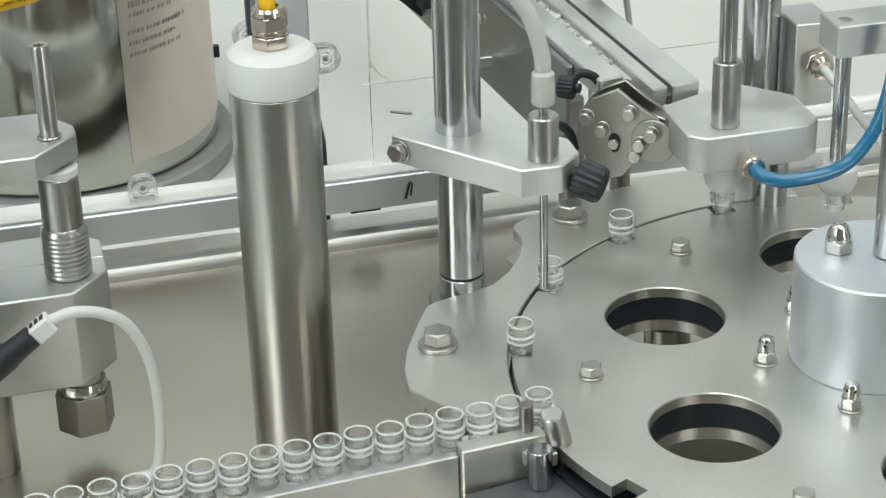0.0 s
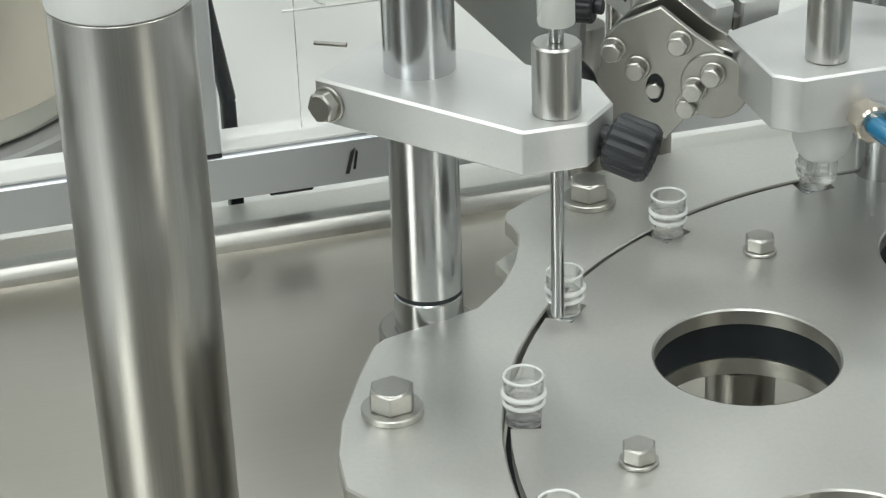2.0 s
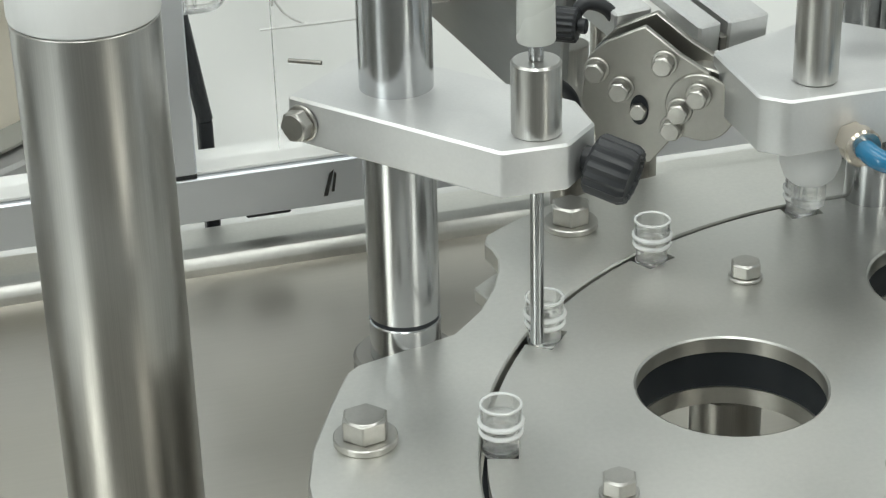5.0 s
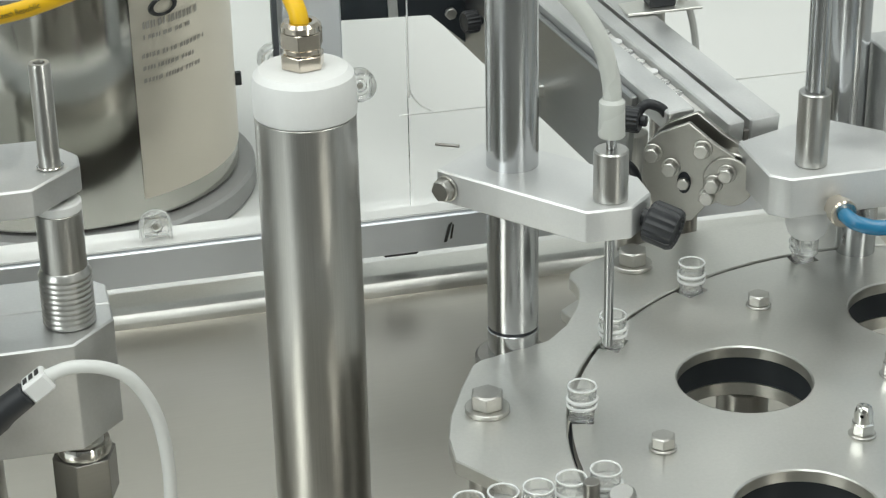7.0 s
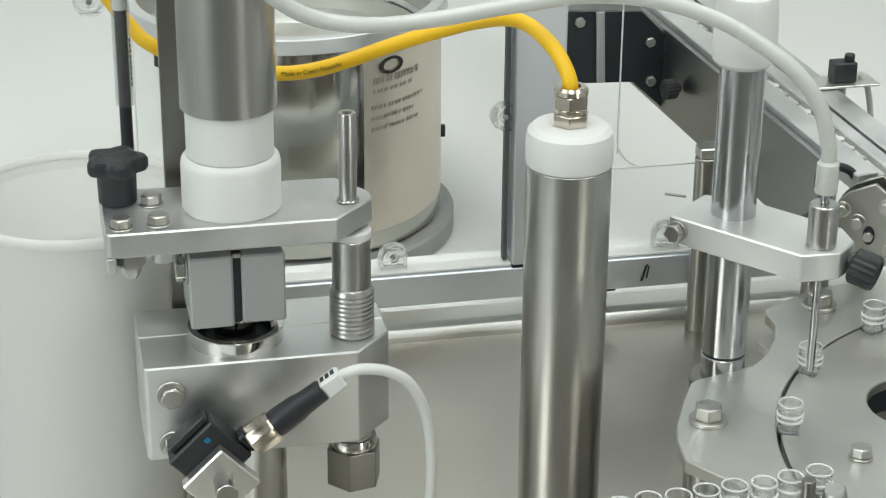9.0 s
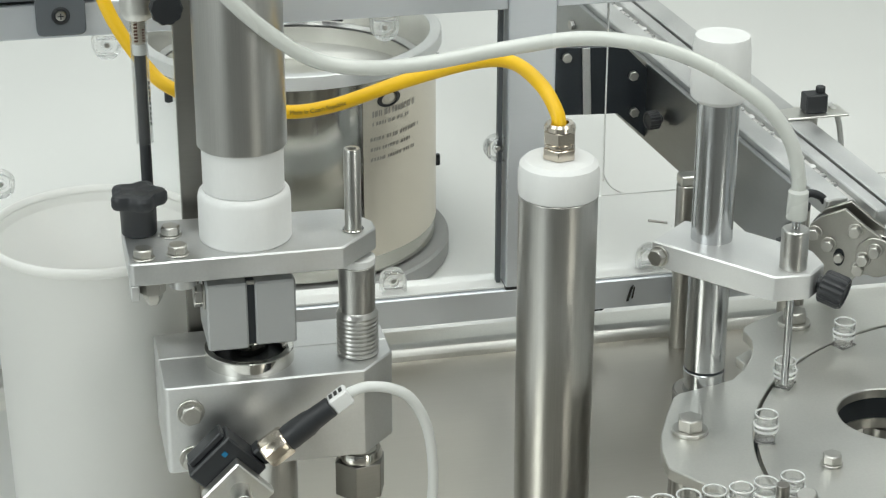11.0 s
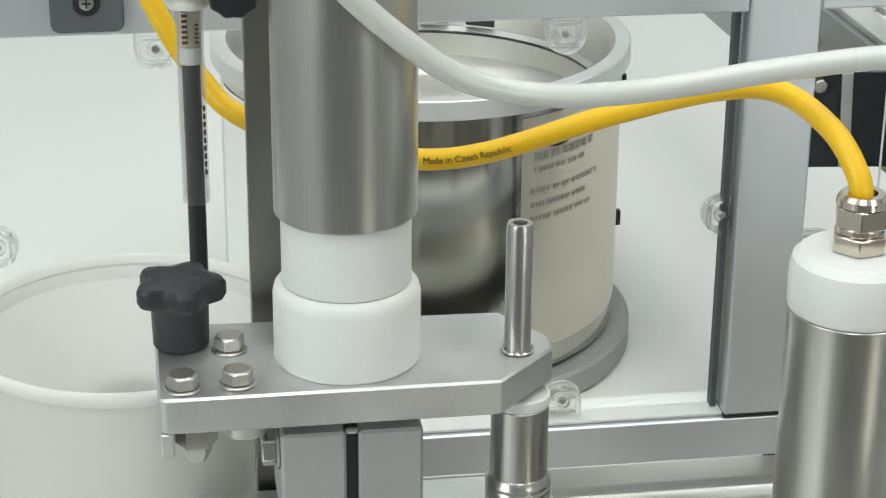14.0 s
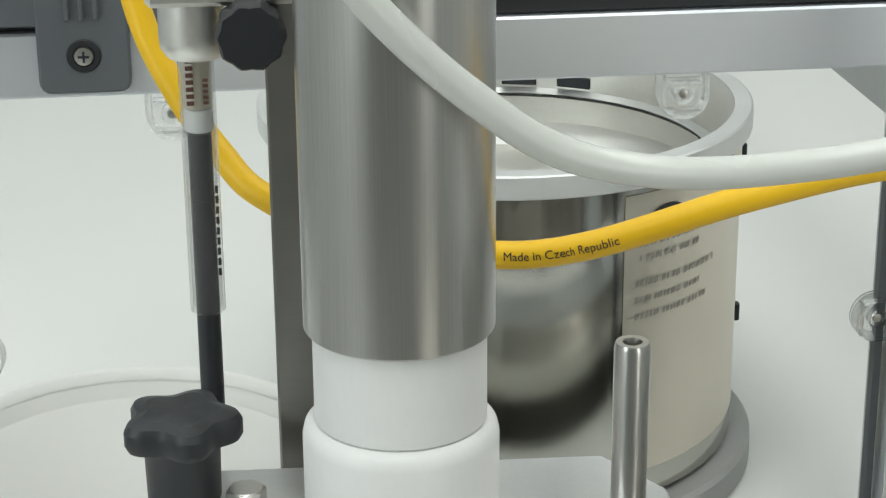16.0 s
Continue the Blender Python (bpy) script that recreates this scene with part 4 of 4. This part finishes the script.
part("slot_strip", box(0, RUN, -0.0078, 0.0005, -0.012, -0.003, 0.0004), BUCKET, chute, "row of pale caps in the slot")
part("right_rail", box(0, RUN + 0.03, 0.0010, 0.014, -0.014, 0.0025, 0.0012), ALU, chute)
part("groove", box(0, RUN + 0.03, 0.0142, 0.0185, -0.014, -0.006, 0.0004), DARK_STEEL, chute)
part("outer_rail", box(0, RUN + 0.03, 0.0187, 0.043, -0.016, 0.002, 0.0012), ALU, chute)
part("side_plate", box(0.38, RUN - 0.04, -0.036, -0.0305, -0.085, -0.004, 0.001), PLATE_GREY, chute, "grey steel side plate")
rnd = random.Random(2)
for k in range(60):
    part("cap_piece", rod(0.0042, -0.0028, -0.0008, 0.0004, 12), CLEAR if k % 3 else WHITE, chute, at=pose(RUN * (0.02 + k / 62), -0.0037, 0))
for x, z in ((0.62, -0.03), (0.75, -0.035), (0.80, -0.06), (0.90, -0.03)):
    part("plate_bolt", hexa(0.0055, 0, 0.004), BOLT, chute, at=pose(x, -0.036, z, 90, 0, 0))
ribbed("chute_knob", "black fluted knob", chute, pose(0.82, -0.0385, -0.045, 90, 0, 0) @ pose(0, 0, 0.004), 0.009, 0.012)
part("chute_leg", rod(0.0098, TABLE_Z, 0.050), STEEL_V, chute, "round steel leg", CH.inverted() @ pose(0.118, 0.370, 0))
part("leg_bracket", box(0.110, 0.175, 0.362, 0.378, 0.0502, 0.060, 0.001), STEEL_PLATE, chute, "", CH.inverted())
part("end_plate", prism([(0.010, 0.150), (0.010, 0.080), (0.087, 0.077), (0.168, 0.003), (0.176, 0.030), (0.1318, 0.106), (0.093, 0.145)], -0.503, -0.498, 0.0006), material("dark blue-black plate", (0.035, 0.042, 0.05), 0.25, 0.2, 0.05, (20, 20, 20)), chute, "dark blue-black end plate", CH.inverted() @ pose(0, 0, 0, 90))
part("plate_strip", prism([(0.049, 0.147), (0.057, 0.147), (0.060, 0.079), (0.052, 0.079)], -0.4975, -0.4955, 0.0004), ALU, chute, "", CH.inverted() @ pose(0, 0, 0, 90))
for x, z in ((0.0336, 0.139), (0.1014, 0.116), (0.1036, 0.078), (0.125, 0.066), (0.1345, 0.05)):
    part("end_bolt", hexa(0.0052, 0, 0.005), BOLT, chute, "", CH.inverted() @ Matrix.Translation((x, 0.4975, z)) @ FACE)

# ---- bolted bracket beside the chute ----
BRACKET = material("worn grey steel", (0.43, 0.42, 0.39), 0.36, 1, 0.1, (40, 40, 40), 0.08, stain=0.15, stain_scale=30)
bracket = thing("tilt_bracket", "bolted grey steel tilting bracket", "bracket", Matrix.Translation((0.1938, 0.170, 0.0625)) @ pose(0, 0, 0, 0, 0, -35) @ FACE)
pts = [(-0.0357, -0.0059), (-0.026, -0.0289), (-0.0182, -0.037), (-0.0075, -0.0385), (0.0014, -0.0357), (0.0127, -0.0206), (0.027, -0.0195), (0.030, 0.0155), (0.0152, 0.0237), (-0.0029, 0.037), (-0.0231, 0.027), (-0.0318, 0.0182)]
part("bracket_plate", prism(pts, 0, 0.004, 0.0006), BRACKET, bracket)
part("bracket_rear", prism([(x + 0.002, y + 0.002) for x, y in pts], -0.016, -0.011, 0.0006), BRACKET, bracket)
part("round_end", rod(0.0185, -0.0165, -0.0005, 0.0008, 44), BRACKET, bracket, at=pose(0.0265, -0.002, 0))
part("end_disc", rod(0.0178, 0.0042, 0.0068, 0.0006, 44), BRACKET, bracket, at=pose(0.0265, -0.002, 0))
for x, y in ((-0.0272, 0.0119), (-0.0144, 0.003), (0.0075, 0.0191), (0.0164, -0.0042), (0.0257, 0.0048), (0.0125, -0.0149)):
    lift = 0.0028 if x > 0.013 else 0.0
    part("bracket_bolt", hexa(0.0056, 0.0058 + lift, 0.0115 + lift), BOLT, bracket, at=pose(x, y, 0))
    part("bolt_washer", pipe(0.003, 0.0066, 0.0041 + lift, 0.0057 + lift), BOLT, bracket, at=pose(x, y, 0))
part("slot_hole", rod(0.006, 0.0041, 0.0046, 0.0001, 28), DARK, bracket, "dark slotted hole", at=pose(-0.005, -0.0076, 0) @ Matrix.Diagonal((0.8, 1.35, 1, 1)))
part("slot_bolt", hexa(0.0046, 0.0046, 0.009), BOLT, bracket, at=pose(-0.005, -0.0076, 0))
ribbed("bracket_knob", "black fluted knob", bracket, pose(-0.040, 0.030, -0.006, 0, -90, 0), 0.0088, 0.013)
for run in ([(0.143, 0.200, 0.060), (0.152, 0.200, 0.062), (0.161, 0.200, 0.054), (0.165, 0.199, 0.040)], [(0.163, 0.205, 0.094), (0.171, 0.205, 0.101), (0.181, 0.203, 0.098), (0.187, 0.200, 0.090)]):
    part("black_lead", sweep(run, 0.0036, 14, 8), BLACK, bracket, "bent black lead", bracket.matrix_basis.inverted())
part("dark_spacer", rod(0.012, -0.0108, -0.0002), BLACK, bracket, at=pose(-0.021, 0.012, 0))
for x, y in ((0.178, 0.25), (0.222, 0.255)):
    t = thing("bracket_leg", "round steel leg under the bracket", "leg", pose(x, y, TABLE_Z))
    part("leg_rod", rod(0.0105 if x < 0.2 else 0.0085, 0, 0.18), STEEL_V, t)

# ---- pusher head ----
head = thing("pusher_head", "satin aluminium pusher block with chamfered corner", "pusher block", pose(0, 0, 0.085))
part("head_block", prism([(0.2208, 0.101), (0.2327, 0.090), (0.312, 0.0905), (0.326, 0.102), (0.326, 0.150), (0.290, 0.188), (0.222, 0.160)], -0.029, 0, 0.0012), ALU_ARM, head)
part("rod_sleeve", rod(0.0108, 0.0, 0.052, 0.0008), STEEL_V, head, at=pose(0.2545, 0.111, 0))
part("rod_upper", rod(0.0068, 0.052, 0.24), STEEL_TUBE, head, at=pose(0.2545, 0.111, 0))
part("push_foot", lathe([(0, -0.0292), (0.0145, -0.0292), (0.0150, -0.031), (0.0150, -0.043), (0.0125, -0.050), (0.0095, -0.053), (0, -0.053)], 40), WHITE, head, "white nylon push foot", at=pose(0.2545, 0.111, 0))
part("foot_pin", rod(0.0085, -0.066, -0.053), CLEAR, head, at=pose(0.2545, 0.111, 0))
part("head_post", rod(0.014, TABLE_Z - 0.085, -0.0292), STEEL_TUBE, head, at=pose(0.312, 0.155, 0))
fitting = thing("hose_fitting", "nickel push-in fitting for the blue hose", "fitting", Matrix.Translation((0.2640, 0.0897, 0.0625)) @ FACE)
part("fitting_hex", hexa(0.0085, 0, 0.007), NICKEL, fitting)
part("fitting_body", lathe([(0.0085, 0.007), (0.0095, 0.008), (0.0095, 0.0145), (0.0085, 0.016), (0.005, 0.016)], 36), NICKEL, fitting)
tagged(part("blue_hose", sweep([(0.2640, 0.076, 0.0625), (0.269, 0.064, 0.060), (0.287, 0.058, 0.0575), (0.323, 0.058, 0.0615), (0.345, 0.06, 0.078), (0.359, 0.062, 0.104), (0.368, 0.066, 0.145), (0.372, 0.072, 0.21)], 0.0052, 18, 10), BLUE), "blue plastic air hose curving away from the fitting", "hose")

# ---- second station ----
far = thing("second_pusher", "second pusher with a white foot and steel column", "pusher", pose(0.345, 0.105, 0))
part("push_foot", lathe([(0, 0.045), (0.011, 0.045), (0.0158, 0.041), (0.0158, 0.029), (0.0125, 0.022), (0.009, 0.019), (0, 0.019)], 40), WHITE, far, "white nylon push foot")
part("foot_pin", rod(0.008, 0.005, 0.019), CLEAR, far)
part("foot_rod", rod(0.006, 0.045, 0.16), STEEL_TUBE, far)
part("station_arm", box(-0.012, 0.07, -0.014, 0.02, 0.135, 0.16, 0.001), ALU, far)
stat = thing("station_column", "round steel column with aluminium clamp and gland", "column", pose(0.325, 0.215, TABLE_Z))
part("column_rod", rod(0.015, 0, 0.40), STEEL_TUBE, stat)
part("clamp_body", box(0.017, 0.05, -0.03, 0.015, 0.175, 0.245, 0.001), ALU, stat)
part("gland_nut", hexa(0.0115, 0, 0.008), NICKEL, stat, at=Matrix.Translation((0.034, -0.031, 0.213)) @ FACE)
part("gland_dome", lathe([(0.010, 0.0085), (0.0095, 0.014), (0.006, 0.017), (0, 0.017)], 28), NICKEL, stat, at=Matrix.Translation((0.034, -0.031, 0.213)) @ FACE)
tagged(part("white_cable", sweep([(0.359, 0.168, 0.095), (0.362, 0.15, 0.088), (0.372, 0.13, 0.07), (0.385, 0.11, 0.05), (0.40, 0.10, 0.03)], 0.0036), CABLE), "pale grey cable from the gland", "cable")
cyl = thing("optic_sensor", "black optic sensor on a thin steel plate", "sensor", pose(0.234, 0.36, 0.117))
part("sensor_plate", box(-0.03, 0.03, -0.015, 0.015, -0.002, 0, 0.0004), STEEL_PLATE, cyl)
part("sensor_lead", sweep([(0.018, 0.004, 0.004), (0.027, 0.004, -0.01), (0.033, 0.004, -0.045), (0.034, 0.006, -0.10)], 0.0028, 10, 6), CABLE, cyl)
part("sensor_box", box(-0.010, 0.011, -0.008, 0.008, 0.0002, 0.018, 0.001), BLACK, cyl)
part("sensor_knob", rod(0.0045, 0.0182, 0.024), BLACK, cyl, at=pose(0.006, 0, 0))
part("sensor_post", rod(0.005, TABLE_Z - 0.117, -0.0022), STEEL_V, cyl)
